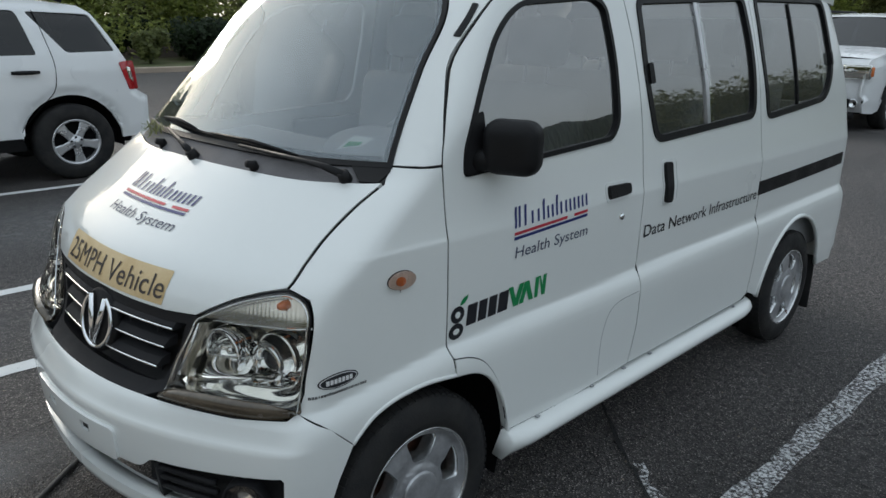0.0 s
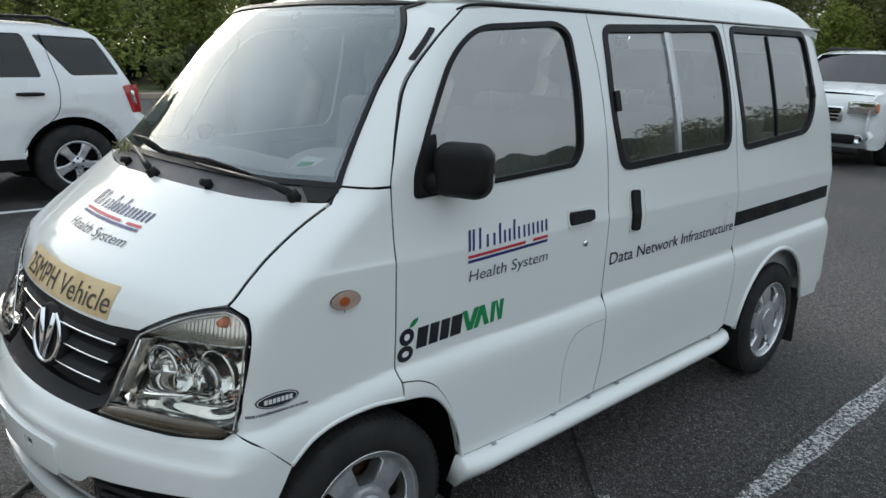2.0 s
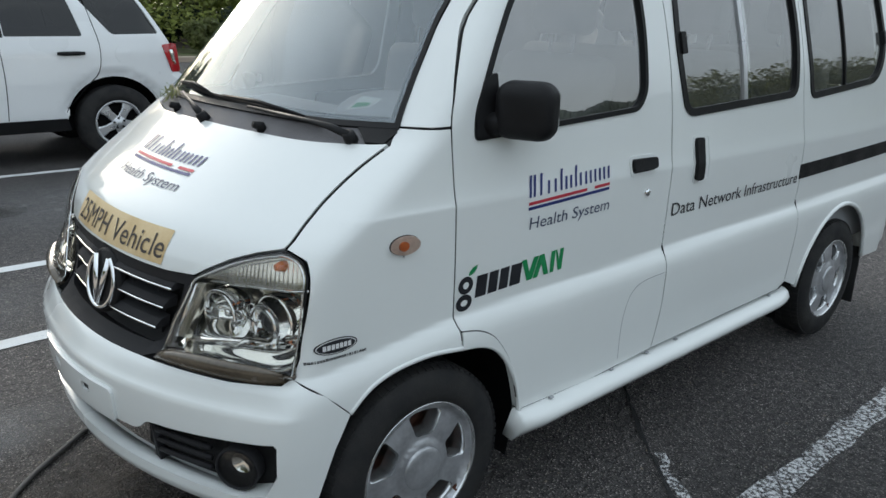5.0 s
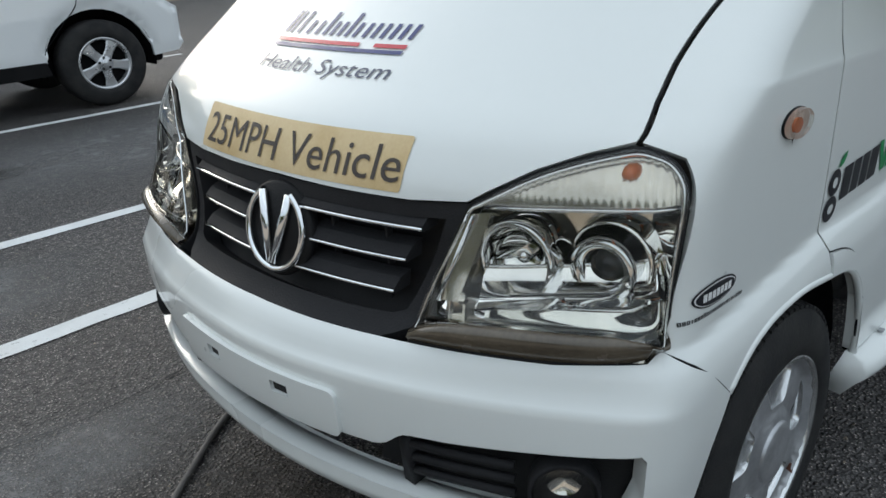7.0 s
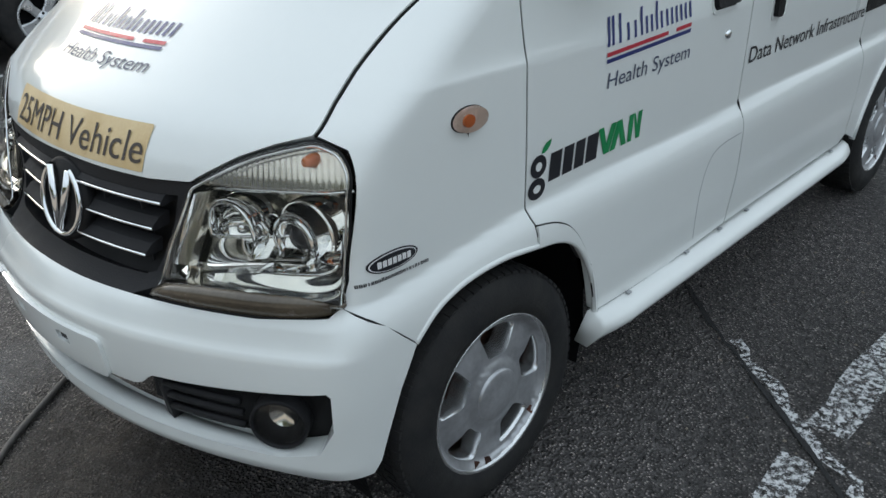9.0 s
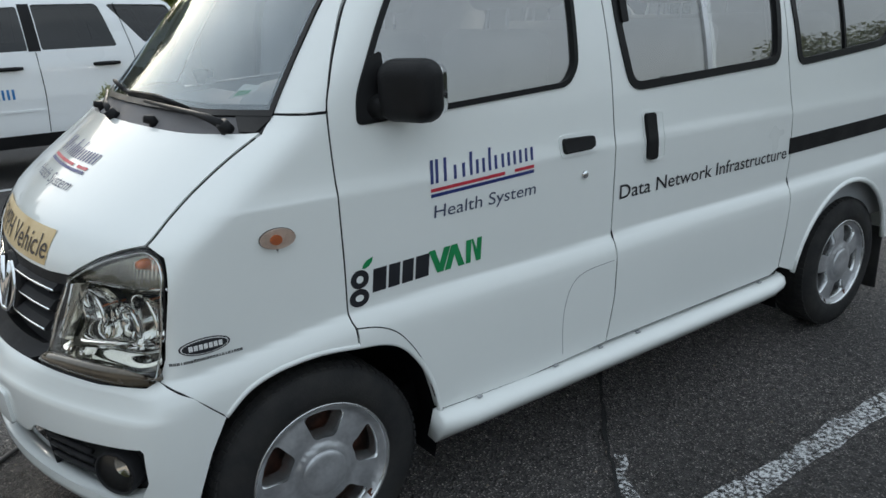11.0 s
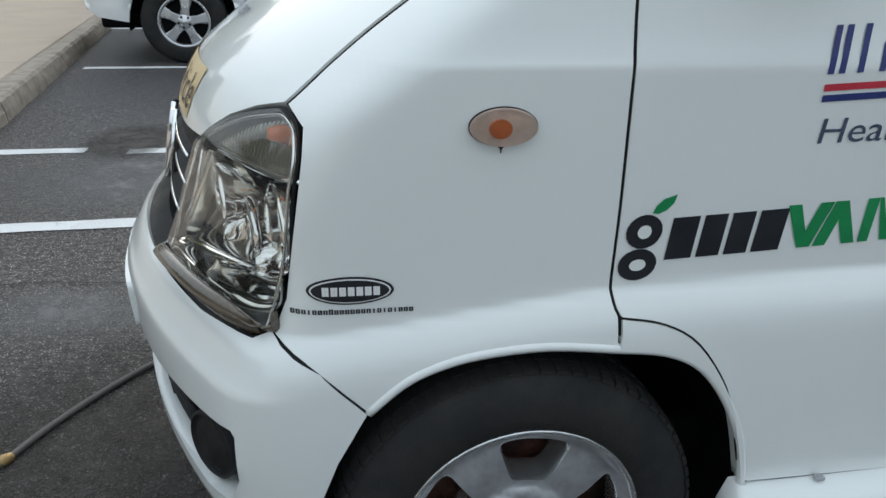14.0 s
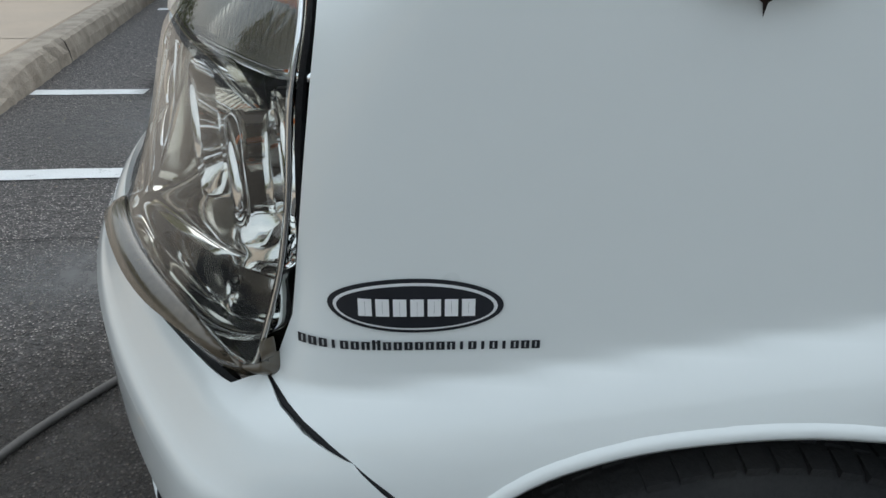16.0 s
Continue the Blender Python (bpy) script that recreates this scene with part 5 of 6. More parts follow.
def van_wheel(x, y, turn):
    w = new("wheel")
    w.parent = van
    tr, half, seg = .285, .082, 60
    prof = [(.186, half - .006), (.192, half + .002), (.215, half + .006), (.245, half + .004), (.268, half - .006), (.280, half - .018), (.2845, half - .034), (.285, 0), (.2845, -half + .034), (.280, -half + .018), (.268, -half + .006), (.245, -half), (.186, -half + .01)]
    tyre = part("tyre", lathe_bm([(r, a) for r, a in prof], seg), RUBBER, w, "black rubber tyre")
    vs, fs = [], []
    for k in range(72):
        a = 2 * math.pi * k / 72
        for s in (-1, 1):
            for r0, a0, r1, a1 in ((.2862, .048, .2825, .070), (.2872, .012, .2868, .042)):
                b = a + (.02 if s > 0 else 0)
                i = len(vs)
                for rr, aa, da in ((r0, a0, -.030), (r0, a0, .030), (r1, a1, .030), (r1, a1, -.030)):
                    vs.append((rr * math.cos(b + da), s * aa, rr * math.sin(b + da)))
                for rr, aa, da in ((r0, a0, -.030), (r0, a0, .030), (r1, a1, .030), (r1, a1, -.030)):
                    vs.append(((rr - .006) * math.cos(b + da), s * aa, (rr - .006) * math.sin(b + da)))
                fs += [(i, i + 1, i + 2, i + 3), (i, i + 1, i + 5, i + 4), (i + 1, i + 2, i + 6, i + 5), (i + 2, i + 3, i + 7, i + 6), (i + 3, i, i + 4, i + 7)]
    mesh_ob("tread", vs, fs, RUBBER, tyre, "", False)
    holes = []
    for k in range(5):
        a0 = radians(83 + 72 * k)
        rim_pts = [(.166 * math.cos(a0 + radians(d)), .166 * math.sin(a0 + radians(d))) for d in (-21, -10, 0, 10, 21)]
        inner = [(.094 * math.cos(a0 + radians(d)), .094 * math.sin(a0 + radians(d))) for d in (17, 0, -17)]
        holes.append(rounded(rim_pts + inner, .014, 3))
    rim = panel("rim", ellipse(0, 0, .190, .190, 64), dish, WHEELFACE, w, holes, 0.012, 0.004, 0.0, "silver five-spoke alloy rim")
    rim.location.y = -half + .014
    for h in holes:
        P = dish(np.array(h))
        n = len(h)
        c = np.array((*np.mean(np.array(h), 0),))
        vs = [*P]
        for f, dep in ((.96, .004), (.92, .018), (.90, .046)):
            vs += [(*(c + (np.array(p) - c) * f), dep) for p in h]
        vs = vs[:n] + [(q[0], q[2], q[1]) for q in vs[n:]]
        mesh_ob("spoke_edge", vs, [(k * n + i, k * n + (i + 1) % n, (k + 1) * n + (i + 1) % n, (k + 1) * n + i) for k in range(3) for i in range(n)], RIMLIP, rim)
    part("rim_lip", lathe_bm([(.190, -.012), (.192, .010), (.189, .016), (.183, .013), (.181, .006)], 64), RIMLIP, rim)
    part("hub_cap", lathe_bm([(.062, .006), (.0615, .0145), (.058, .0175), (.045, .020), (0, .0225)], 48), WHEELFACE, rim)
    for a in (250, 262, 318):
        t0 = radians(a)
        q = [(r * math.cos(t0 + d), r * math.sin(t0 + d)) for r, d in ((.168, -.05), (.186, -.07), (.189, .0), (.187, .06), (.172, .05))]
        decal("rust_patch", [q], dish, RUST, rim, .0012, 0.02)
    part("brake_drum", lathe_bm([(.172, -.06), (.172, -.012), (.14, -.006), (0, -.006)], 40), RUST, w, "rusty brake drum behind the spokes")
    part("barrel", lathe_bm([(.186, half - .01), (.178, half - .03), (.176, -half)], 40), RIMLIP, w)
    w.matrix_local = pose(x, y, tr + .0055, 0, turn, 0 if y < 0 else 180) @ Matrix.Diagonal((1.02, 1, 1.02, 1))
    return w


van_wheel(.03, -.657, 0)
van_wheel(2.565, -.657, 20)
van_wheel(0, .657, 30)
van_wheel(2.55, .657, 50)

# cabin
part("cabin_floor", box_bm((1.6, 1.36, .04), (1.32, 0, .42), .0), TRIM, van)
dash = part("dashboard", box_bm((.30, 1.16, .28), (.20, .0, 1.02), .07, 4), DASHGREY, van)
part("dashboard_top", box_bm((.30, .92, .05), (.13, .0, 1.150), .022, 3, pose(0, 0, 0, 0, -4, 0)), DASHGREY, dash)
bm = bmesh.new()
bmesh.ops.create_uvsphere(bm, u_segments=24, v_segments=12, radius=1)
bmesh.ops.scale(bm, vec=(.14, .20, .085), verts=bm.verts)
bmesh.ops.translate(bm, vec=(.22, -.33, 1.175), verts=bm.verts)
part("instrument_hood", bm, DASHGREY, dash)
bm = bmesh.new()
for k in range(36):
    a = 2 * math.pi * k / 36
    for j in range(8):
        b = 2 * math.pi * j / 8
        bm.verts.new(((.175 + .014 * math.cos(b)) * math.cos(a), (.175 + .014 * math.cos(b)) * math.sin(a), .014 * math.sin(b)))
bm.verts.ensure_lookup_table()
for k in range(36):
    for j in range(8):
        bm.faces.new([bm.verts[i] for i in (k * 8 + j, k * 8 + (j + 1) % 8, ((k + 1) % 36) * 8 + (j + 1) % 8, ((k + 1) % 36) * 8 + j)])
bm.transform(Matrix.Translation((.36, -.34, 1.19)) @ Matrix.Rotation(radians(-38), 4, "Y"))
wheel_ob = part("steering_wheel", bm, TRIM, van, "grey steering wheel")
part("spoke", tube_bm([(.36, -.50, 1.19), (.36, -.34, 1.185), (.36, -.18, 1.19)], .02, 8), TRIM, wheel_ob)
part("column", tube_bm([(.16, -.34, 1.03), (.36, -.34, 1.185)], .035, 10), TRIM, wheel_ob)


def seat(x, y, wide, name="seat"):
    s = new("seat")
    s.parent = van
    part("cushion", box_bm((.48, wide, .16), (x, y, .74), .05, 3), SEATGREY, s)
    part("backrest", box_bm((.14, wide, .62), (x + .27, y, 1.05), .055, 4, pose(0, 0, 0, 0, 10, 0)), SEATGREY, s)
    part("base", box_bm((.40, wide * .9, .24), (x, y, .55), .02), TRIM, s)
    n = 1 if wide < .7 else 3
    for i in range(n):
        yy = y + (0 if n == 1 else (i - 1) * wide / 3.2)
        hr = part("headrest", box_bm((.09, .25, .17), (x + .345, yy, 1.50), .04, 4, pose(0, 0, 0, 0, 8, 0)), SEATGREY, s)
        for d in (-.05, .05):
            part("post", tube_bm([(x + .325, yy + d, 1.32), (x + .34, yy + d, 1.44)], .006, 6), ALLOY, hr)


seat(.62, -.34, .46)
seat(.62, .34, .46)
seat(1.45, 0.0, 1.15)
seat(2.25, 0.0, 1.15)
for s in (-1, 1):
    part("pillar_trim", box_bm((.09, .03, .54), (1.03, s * .630, 1.40), .012, 2, pose(0, 0, 0, s * 13, 0, 0)), TRIM, van)
    part("pillar_trim", box_bm((.09, .03, .54), (2.03, s * .630, 1.40), .012, 2, pose(0, 0, 0, s * 13, 0, 0)), TRIM, van)
part("door_trim", box_bm((.54, .03, .72), (.74, -.665, .80), .01), TRIM, front_door)
part("side_trim", box_bm((2.4, .03, .70), (1.8, .69, .80), .01), TRIM, van)
part("side_trim", box_bm((1.9, .03, .70), (2.1, -.69, .80), .01), TRIM, van)
part("headliner", box_bm((2.4, 1.06, .02), (1.8, 0, 1.70), .005), TRIM, van)

# ---- lettering on the van ----
hood_plate = panel("sticker", to_nose(rounded([(.300, .938), (-.286, .937), (-.284, .8545), (.300, .8555)], .006)), nose, GOLD, hood, (), 0.03, 0, 0.0032, "faded tan sticker")
letters("25MPH Vehicle", .056, .556, (-.277, .869), nose, INK, hood, "sticker_text", 0.0050, 0, .001)


def tilted(polys, x0, s):
    return [[(x, z + s * (x - x0)) for x, z in q] for q in polys]


def strokes(x0, x1, z0, zx, za, pattern, slant, thick):
    """Plain slanted bars in place of a brand word: pairs of place (in parts of the length) and height (0 low, 1 tall)."""
    out = []
    for f, tall in pattern:
        a, top = x0 + (x1 - x0) * f, (za if tall else zx)
        out.append([(a, z0), (a + thick, z0), (a + thick + slant * (top - z0), top), (a + slant * (top - z0), top)])
    return out


WORD = [(.0, 1), (.045, 1), (.12, 1), (.21, 0), (.29, 0), (.36, 1), (.42, 0), (.48, 0), (.54, 1), (.60, 0), (.67, 0), (.73, 0), (.79, 0), (.85, 0), (.91, 0), (.97, 0)]


def logo(lift, x0, x1, z_bar, h, parent, off, s, text_s):
    """The company's mark as plain strokes over a red and a navy rule, and a line of plain words below."""
    k = x1 - x0
    decal("logo_word", tilted(strokes(x0, x1, z_bar + h * .36, z_bar + h * .72, z_bar + h * .96, WORD, .12, k * .026), x0, s), lift, NAVY, parent, off)
    decal("logo_rule_red", tilted([[(x0, z_bar + h * .14), (x0 + k * .70, z_bar + h * .14), (x0 + k * .70, z_bar + h * .23), (x0, z_bar + h * .23)], [(x0 + k * .80, z_bar + h * .14), (x1, z_bar + h * .14), (x1, z_bar + h * .23), (x0 + k * .80, z_bar + h * .23)]], x0, s), lift, REDINK, parent, off)
    decal("logo_rule_navy", tilted([[(x0, z_bar), (x1, z_bar), (x1, z_bar + h * .09), (x0, z_bar + h * .09)]], x0, s), lift, NAVY, parent, off)
    line = lambda uv: lift(np.stack((uv[:, 0], uv[:, 1] + text_s * (uv[:, 0] - x0)), 1))
    letters("Health System", h * .36, k * 1.0, (x0 + k * .02, z_bar - h * .56), line, GREYINK, parent, "logo_line", off, .08, 0)


logo(near_side, .399, .749, .959, .100, front_door, .0016, .045, .025)
logo(nose, -.235, .150, 1.040, .062, hood, .0042, 0, 0)
# van's green mark: rings, plain heavy bars and a leaf
heavy = [[(x, .739), (x + w, .739), (x + w + .006, .801), (x + .006, .801)] for x, w in ((.212, .039), (.258, .034), (.299, .034), (.340, .042))]
decal("badge_word_dark", tilted([ellipse(.178, .784, .026, .025, 20), ellipse(.174, .735, .028, .024, 20)] + heavy, .15, .045), near_side, BLACKINK, front_door, .0016, 0.02)
decal("badge_gap", tilted([ellipse(.178, .784, .010, .010, 14), ellipse(.174, .735, .012, .009, 14)], .15, .045), near_side, WHITE, front_door, .0026, 0.02)
green = [[(.407, .811), (.427, .811), (.441, .770), (.456, .811), (.477, .811), (.452, .745), (.432, .745)], [(.456, .745), (.476, .745), (.489, .783), (.502, .745), (.522, .745), (.499, .811), (.479, .811)], [(.527, .745), (.543, .745), (.547, .811), (.529, .811)], [(.547, .811), (.562, .745), (.570, .745), (.570, .763), (.553, .811)], [(.562, .745), (.578, .745), (.583, .811), (.567, .811)]]
decal("badge_word_green", tilted([[(x - .022, z - .006) for x, z in q] for q in green], .15, .045), near_side, GREENINK, front_door, .0018, 0.02)
decal("badge_leaf", [[(.186, .812), (.190, .822), (.200, .832), (.218, .838), (.215, .826), (.206, .816), (.195, .811)]], near_side, GREENINK, front_door, .0018, 0.02)
letters("Data Network Infrastructure", .047, .925, (1.108, .834), near_side, BLACKINK, sliding_door, "side_text", 0.0016, 0, .006)
ov = (-.220, .7175)
decal("oval_badge", [ellipse(*ov, .0575, .0205, 40)], near_side, BLACKINK, van, .0014, 0.02)
decal("oval_badge_ring", [ellipse(*ov, .0535, .0178, 40)], near_side, WHITEINK, van, .0022, 0.02)
decal("oval_badge_field", [ellipse(*ov, .0510, .0160, 40)], near_side, BLACKINK, van, .0030, 0.02)
decal("oval_badge_word", glyph_bars("nonTooo", ov[0] - .038, ov[0] + .040, ov[1] - .0065, ov[1] + .0065, ov[1] + .0065, .0, .62), near_side, WHITEINK, van, .0038, 0.02)
decal("address_line", glyph_bars("ooo.oonToooooonioio.ooo".replace(".", "i"), -.300, -.136, .683, .6895, .691, .0, .5), near_side, BLACKINK, van, .0015, 0.02)
for ob in bpy.data.objects:
    if ob.name.split(".")[0] in ("tread", "badge_word_dark", "badge_word_green", "badge_gap", "logo_word", "logo_line", "address_line", "oval_badge_word", "rust_patch", "sticker_text", "side_text"):
        tagged(ob, kind="stuff")


# ---- parked cars ----
def crowned(name, path, half_at, material, parent, bow=0.0, crown=0.02, ny=10, label="", off=0.0):
    """A sheet across the car over a path in x and z: hood, glass, roof or an end."""
    vs, n = [], ny + 1
    for x, z in path:
        w = half_at(x, z)
        for j in range(n):
            f = -1 + 2 * j / ny
            vs.append((x + bow * f * f, w * f, z + crown * (1 - f * f) + off))
    fs = [(n * i + j, n * (i + 1) + j, n * (i + 1) + j + 1, n * i + j + 1) for i in range(len(path) - 1) for j in range(ny)]
    return mesh_ob(name, vs, fs, material, parent, label)


def car_side(name, outline, holes, half_at, material, parent, sgn, step=0.06, soft=0.05, label=""):
    loop = dense(outline, 0.05)

    def lift(uv):
        x, z = uv[:, 0] * -sgn, uv[:, 1]
        q = np.stack((x, z), 1)
        d = np.clip(1 - edge_gap(q, loop) / 0.10, 0, 1) * (z > 0.5)
        return np.stack((x, sgn * (half_at(x, z) - soft * d * d), z), 1)
    flip = lambda poly: [(x * -sgn, z) for x, z in poly]
    return panel(name, flip(outline), lift, material, parent, [flip(h) for h in holes], step, 0.03, 0, label), lift, flip


def road_wheel(parent, x, y, r, rim_r, width, spokes, turn=0, hubs=True):
    w = new("wheel")
    w.parent = parent
    h = width / 2
    part("tyre", lathe_bm([(rim_r - .004, h - .012), (rim_r + .004, h), (rim_r + .3 * (r - rim_r), h + .006), (r - .03, h), (r - .008, h - .02), (r, h - .05), (r, -h + .05), (r - .01, -h + .02), (rim_r, -h)], 44), RUBBER, w)
    back = part("brake", lathe_bm([(rim_r - .004, h - .03), (rim_r - .012, h - .07), (rim_r * .75, h - .075), (0, h - .075)], 32), LINER, w)
    rim = part("rim", lathe_bm([(rim_r, h - .014), (rim_r + .002, h - .002), (rim_r - .010, h), (rim_r - .022, h - .012), (rim_r - .024, h - .06)], 44), ALLOY, w, "silver alloy rim")
    hub = rim_r * .30
    for k in range(spokes):
        a = radians(90 + 360 * k / spokes)
        c, s = math.cos(a), math.sin(a)
        vs = []
        for rr, hw, dep in ((hub * .6, .040, h - .012), (rim_r * .55, .036, h - .010), (rim_r - .012, .056, h - .014)):
            for t, dd in ((-hw, .012), (-hw * .72, 0), (hw * .72, 0), (hw, .012)):
                vs.append((rr * c - t * s, -(dep - dd), rr * s + t * c))
        fs = [(4 * i + j, 4 * i + j + 1, 4 * i + 5 + j, 4 * i + 4 + j) for i in range(2) for j in range(3)]
        mesh_ob("spoke", vs, fs, ALLOY, rim, "", False)
    part("hub", lathe_bm([(hub * 1.05, h - .022), (hub, h - .012), (hub * .5, h - .008), (hub * .42, h - .002), (0, h)], 24), ALLOY, rim)
    for k in range(5):
        a = radians(90 + 36 + 72 * k)
        part("wheel_nut", tube_bm([(hub * .75 * math.cos(a), -(h - .016), hub * .75 * math.sin(a)), (hub * .75 * math.cos(a), -(h - .002), hub * .75 * math.sin(a))], .011, 6), BLACK, rim)
    w.matrix_local = pose(x, y, r, 0, turn, 0 if y < 0 else 180)
    return w


def boxy_suv():
    car = thing("suv", "white mid-size sport utility car with tinted rear windows", "car", at=(.02, 6.62, 0))
    car.matrix_world = car.matrix_world @ Matrix.Diagonal((1.035, 1, 1, 1))
    half = lambda x, z: np.interp(z, [.3, .5, .8, 1.05, 1.2, 1.45, 1.66, 1.75], [.86, .895, .905, .90, .875, .80, .70, .66]) - .10 * np.clip((-1.55 - np.asarray(x)) / .5, 0, 1) ** 2 - .05 * np.clip((np.asarray(x) - 1.7) / .4, 0, 1) ** 2
    arch_f, arch_r = arc(-1.22, .365, .455, 180, 0, 16), arc(1.325, .365, .455, 180, 0, 16)
    top = [(-2.00, .45), (-2.07, .60), (-2.065, .80), (-2.02, 1.00), (-1.90, 1.10), (-1.25, 1.220), (-.78, 1.275), (-.42, 1.47), (-.08, 1.645), (.15, 1.69), (.6, 1.705), (1.2, 1.69), (1.55, 1.65), (1.655, 1.585), (1.79, 1.35), (1.905, 1.13), (1.955, .85), (2.09, .765), (2.085, .45), (2.03, .385)]
    outline = top[::-1] + [(-1.93, .40)] + [(-1.68, .36)] + arch_f[1:-1] + [(-.762, .36), (.868, .36)] + arch_r[1:-1] + [(1.782, .37)]
    wins = [rounded([(-.56, 1.185), (.325, 1.198), (.31, 1.59), (-.10, 1.575)], [.02, .02, .03, .06]), rounded([(.44, 1.198), (1.085, 1.20), (.985, 1.60), (.425, 1.605)], [.02, .03, .05, .03]), rounded([(1.345, 1.215), (1.795, 1.225), (1.625, 1.575), (1.06, 1.592)], [.04, .03, .04, .04])]
    for sgn in (-1, 1):
        side, lift, flip = car_side("side", outline, wins, half, WHITE2, car, sgn)
        for w in wins:
            g = panel("window", flip(grown(w, .01)), lift, TINT, side, (), 0.1, 0, -0.010, "dark tinted window")
        panel("window_trim", flip([(.33, 1.19), (.432, 1.19), (.415, 1.61), (.32, 1.61)]), lift, BLACK, side, (), 0.1, 0.0, 0.002)
        panel("sill", flip([(-.79, .325), (.90, .325), (.868, .44), (-.765, .44)]), lift, BLACK, side, (), 0.1, 0.06, 0.012, "dark grey plastic sill")
        for s in ([(-.60, 1.15), (-.66, .95), (-.69, .78), (-.68, .45)], [(.385, 1.18), (.40, .8), (.385, .45)], [(1.13, 1.60), (1.19, 1.3), (1.222, 1.09), (1.19, .86), (1.05, .70), (.87, .50)]):
            line = lift(np.array(flip(smooth_line(s))))
            part("door_seam", tube_bm(line, .004, 5), LINER, side)
        for x0 in (.02, .845):
            P = lift(np.array(flip([(x0, 1.045), (x0 + .235, 1.045)])))
            o = Vector((0, sgn * .022, 0))
            part("door_handle", tube_bm([Vector(P[0]) + o * .3, Vector(P[0]).lerp(Vector(P[1]), .25) + o, Vector(P[0]).lerp(Vector(P[1]), .75) + o, Vector(P[1]) + o * .3], [.014, .019, .019, .014], 8), BLACK, side)
        panel("door_crease", flip(rounded([(-.60, .648), (.36, .648), (.36, .668), (-.60, .672)], .01)), lift, WHITE2, side, (), 0.1, 0.01, 0.008)
        panel("tail_lamp", flip(rounded([(1.885, .845), (1.985, .85), (1.955, 1.13), (1.80, 1.115)], .02)), lift, RED, side, [flip(rounded([(1.905, .91), (1.955, .915), (1.93, 1.07), (1.865, 1.065)], .015))], 0.04, 0.02, 0.010, "red tail lamp with a clear middle")
        panel("tail_lamp_clear", flip(rounded([(1.905, .91), (1.955, .915), (1.93, 1.07), (1.865, 1.065)], .015)), lift, REFLECTOR, side, (), 0.04, 0, 0.006)
        panel("headlamp", flip(rounded([(-2.03, .87), (-1.86, .90), (-1.80, 1.00), (-1.88, 1.03), (-2.03, 1.01)], .02)), lift, LENS, side, (), 0.04, 0.01, 0.012)
        panel("headlamp_body", flip(rounded([(-2.03, .875), (-1.90, .90), (-1.89, 1.02), (-2.03, 1.0)], .02)), lift, REFLECTOR, side, (), 0.04, 0, 0.004)
        panel("headlamp_amber", flip(rounded([(-1.89, .90), (-1.81, .91), (-1.80, 1.0), (-1.88, 1.02)], .015)), lift, AMBER, side, (), 0.04, 0, 0.006)
        mr = new("door_mirror")
        mr.parent = car
        part("shell", box_bm((.13, .20, .145), (-.57, sgn * 1.01, 1.245), .04, 4), BLACK, mr)
        part("stalk", tube_bm([(-.57, sgn * .86, 1.19), (-.57, sgn * .96, 1.21)], .03, 8), BLACK, mr)
        part("roof_rail", tube_bm([(-.05, sgn * .66, 1.70), (.02, sgn * .655, 1.75), (1.25, sgn * .655, 1.752), (1.42, sgn * .66, 1.69)], [.02, .018, .018, .02], 8), BLACK, car, "dark roof rail")
        road_wheel(car, -1.22, sgn * .80, .366, .222, .225, 5, 8 if sgn < 0 else 0)
        road_wheel(car, 1.325, sgn * .80, .366, .222, .225, 5, 30)
        for cx in (-1.22, 1.325):
            bm = bmesh.new()
            pr = [(bm.verts.new((cx + .47 * math.cos(a), sgn * .865, .365 + .47 * math.sin(a))), bm.verts.new((cx + .47 * math.cos(a), sgn * .5, .365 + .47 * math.sin(a)))) for a in (radians(-10 + 200 * k / 14) for k in range(15))]
            for (a, b), (c, d) in zip(pr, pr[1:]):
                bm.faces.new((a, c, d, b))
            bm.faces.new([q[1] for q in pr])
            part("wheel_well", bm, LINER, car)
        panel("fuel_flap", flip(ellipse(1.425, 1.03, .075, .078, 28)), lift, WHITE2, side, (), 0.03, 0.012, 0.003)
        panel("fog_ring", flip(ellipse(-1.97, .63, .05, .055, 24)), lift, WHITE2, side, [flip(ellipse(-1.97, .63, .038, .043, 24))], 0.03, 0.02, 0.012)
    inset = lambda x, z: half(x, z) - .05
    crowned("front", [p for p in top if p[0] < -1.85][:5], inset, WHITE2, car, .10, 0)
    crowned("hood", [(-1.90, 1.10), (-1.6, 1.165), (-1.25, 1.22), (-.78, 1.275)], inset, WHITE2, car, .06, .035)
    crowned("windscreen", [(-.78, 1.275), (-.42, 1.47), (-.08, 1.645)], inset, TINT, car, .08, .03)
    crowned("roof", [(-.08, 1.645), (.15, 1.69), (.6, 1.705), (1.2, 1.69), (1.55, 1.65)], inset, WHITE2, car, 0, .03)
    crowned("rear_window", [(1.55, 1.65), (1.655, 1.585), (1.79, 1.35), (1.88, 1.17)], inset, TINT, car, -.04, 0)
    crowned("tailgate", [(1.88, 1.17), (1.905, 1.13), (1.955, .85)], inset, WHITE2, car, -.03, 0)
    crowned("rear_bumper", [(1.955, .85), (2.09, .765), (2.085, .45), (2.03, .385)], inset, WHITE2, car, -.06, 0)
    part("underbody", box_bm((3.9, 1.35, .14), (0, 0, .36), .03), LINER, car)
    part("cabin_fill", box_bm((2.2, 1.2, .6), (.45, 0, .95), .1), LINER, car)
    fl = lambda uv: np.stack((uv[:, 0], -(half(uv[:, 0], uv[:, 1])), uv[:, 1]), 1)
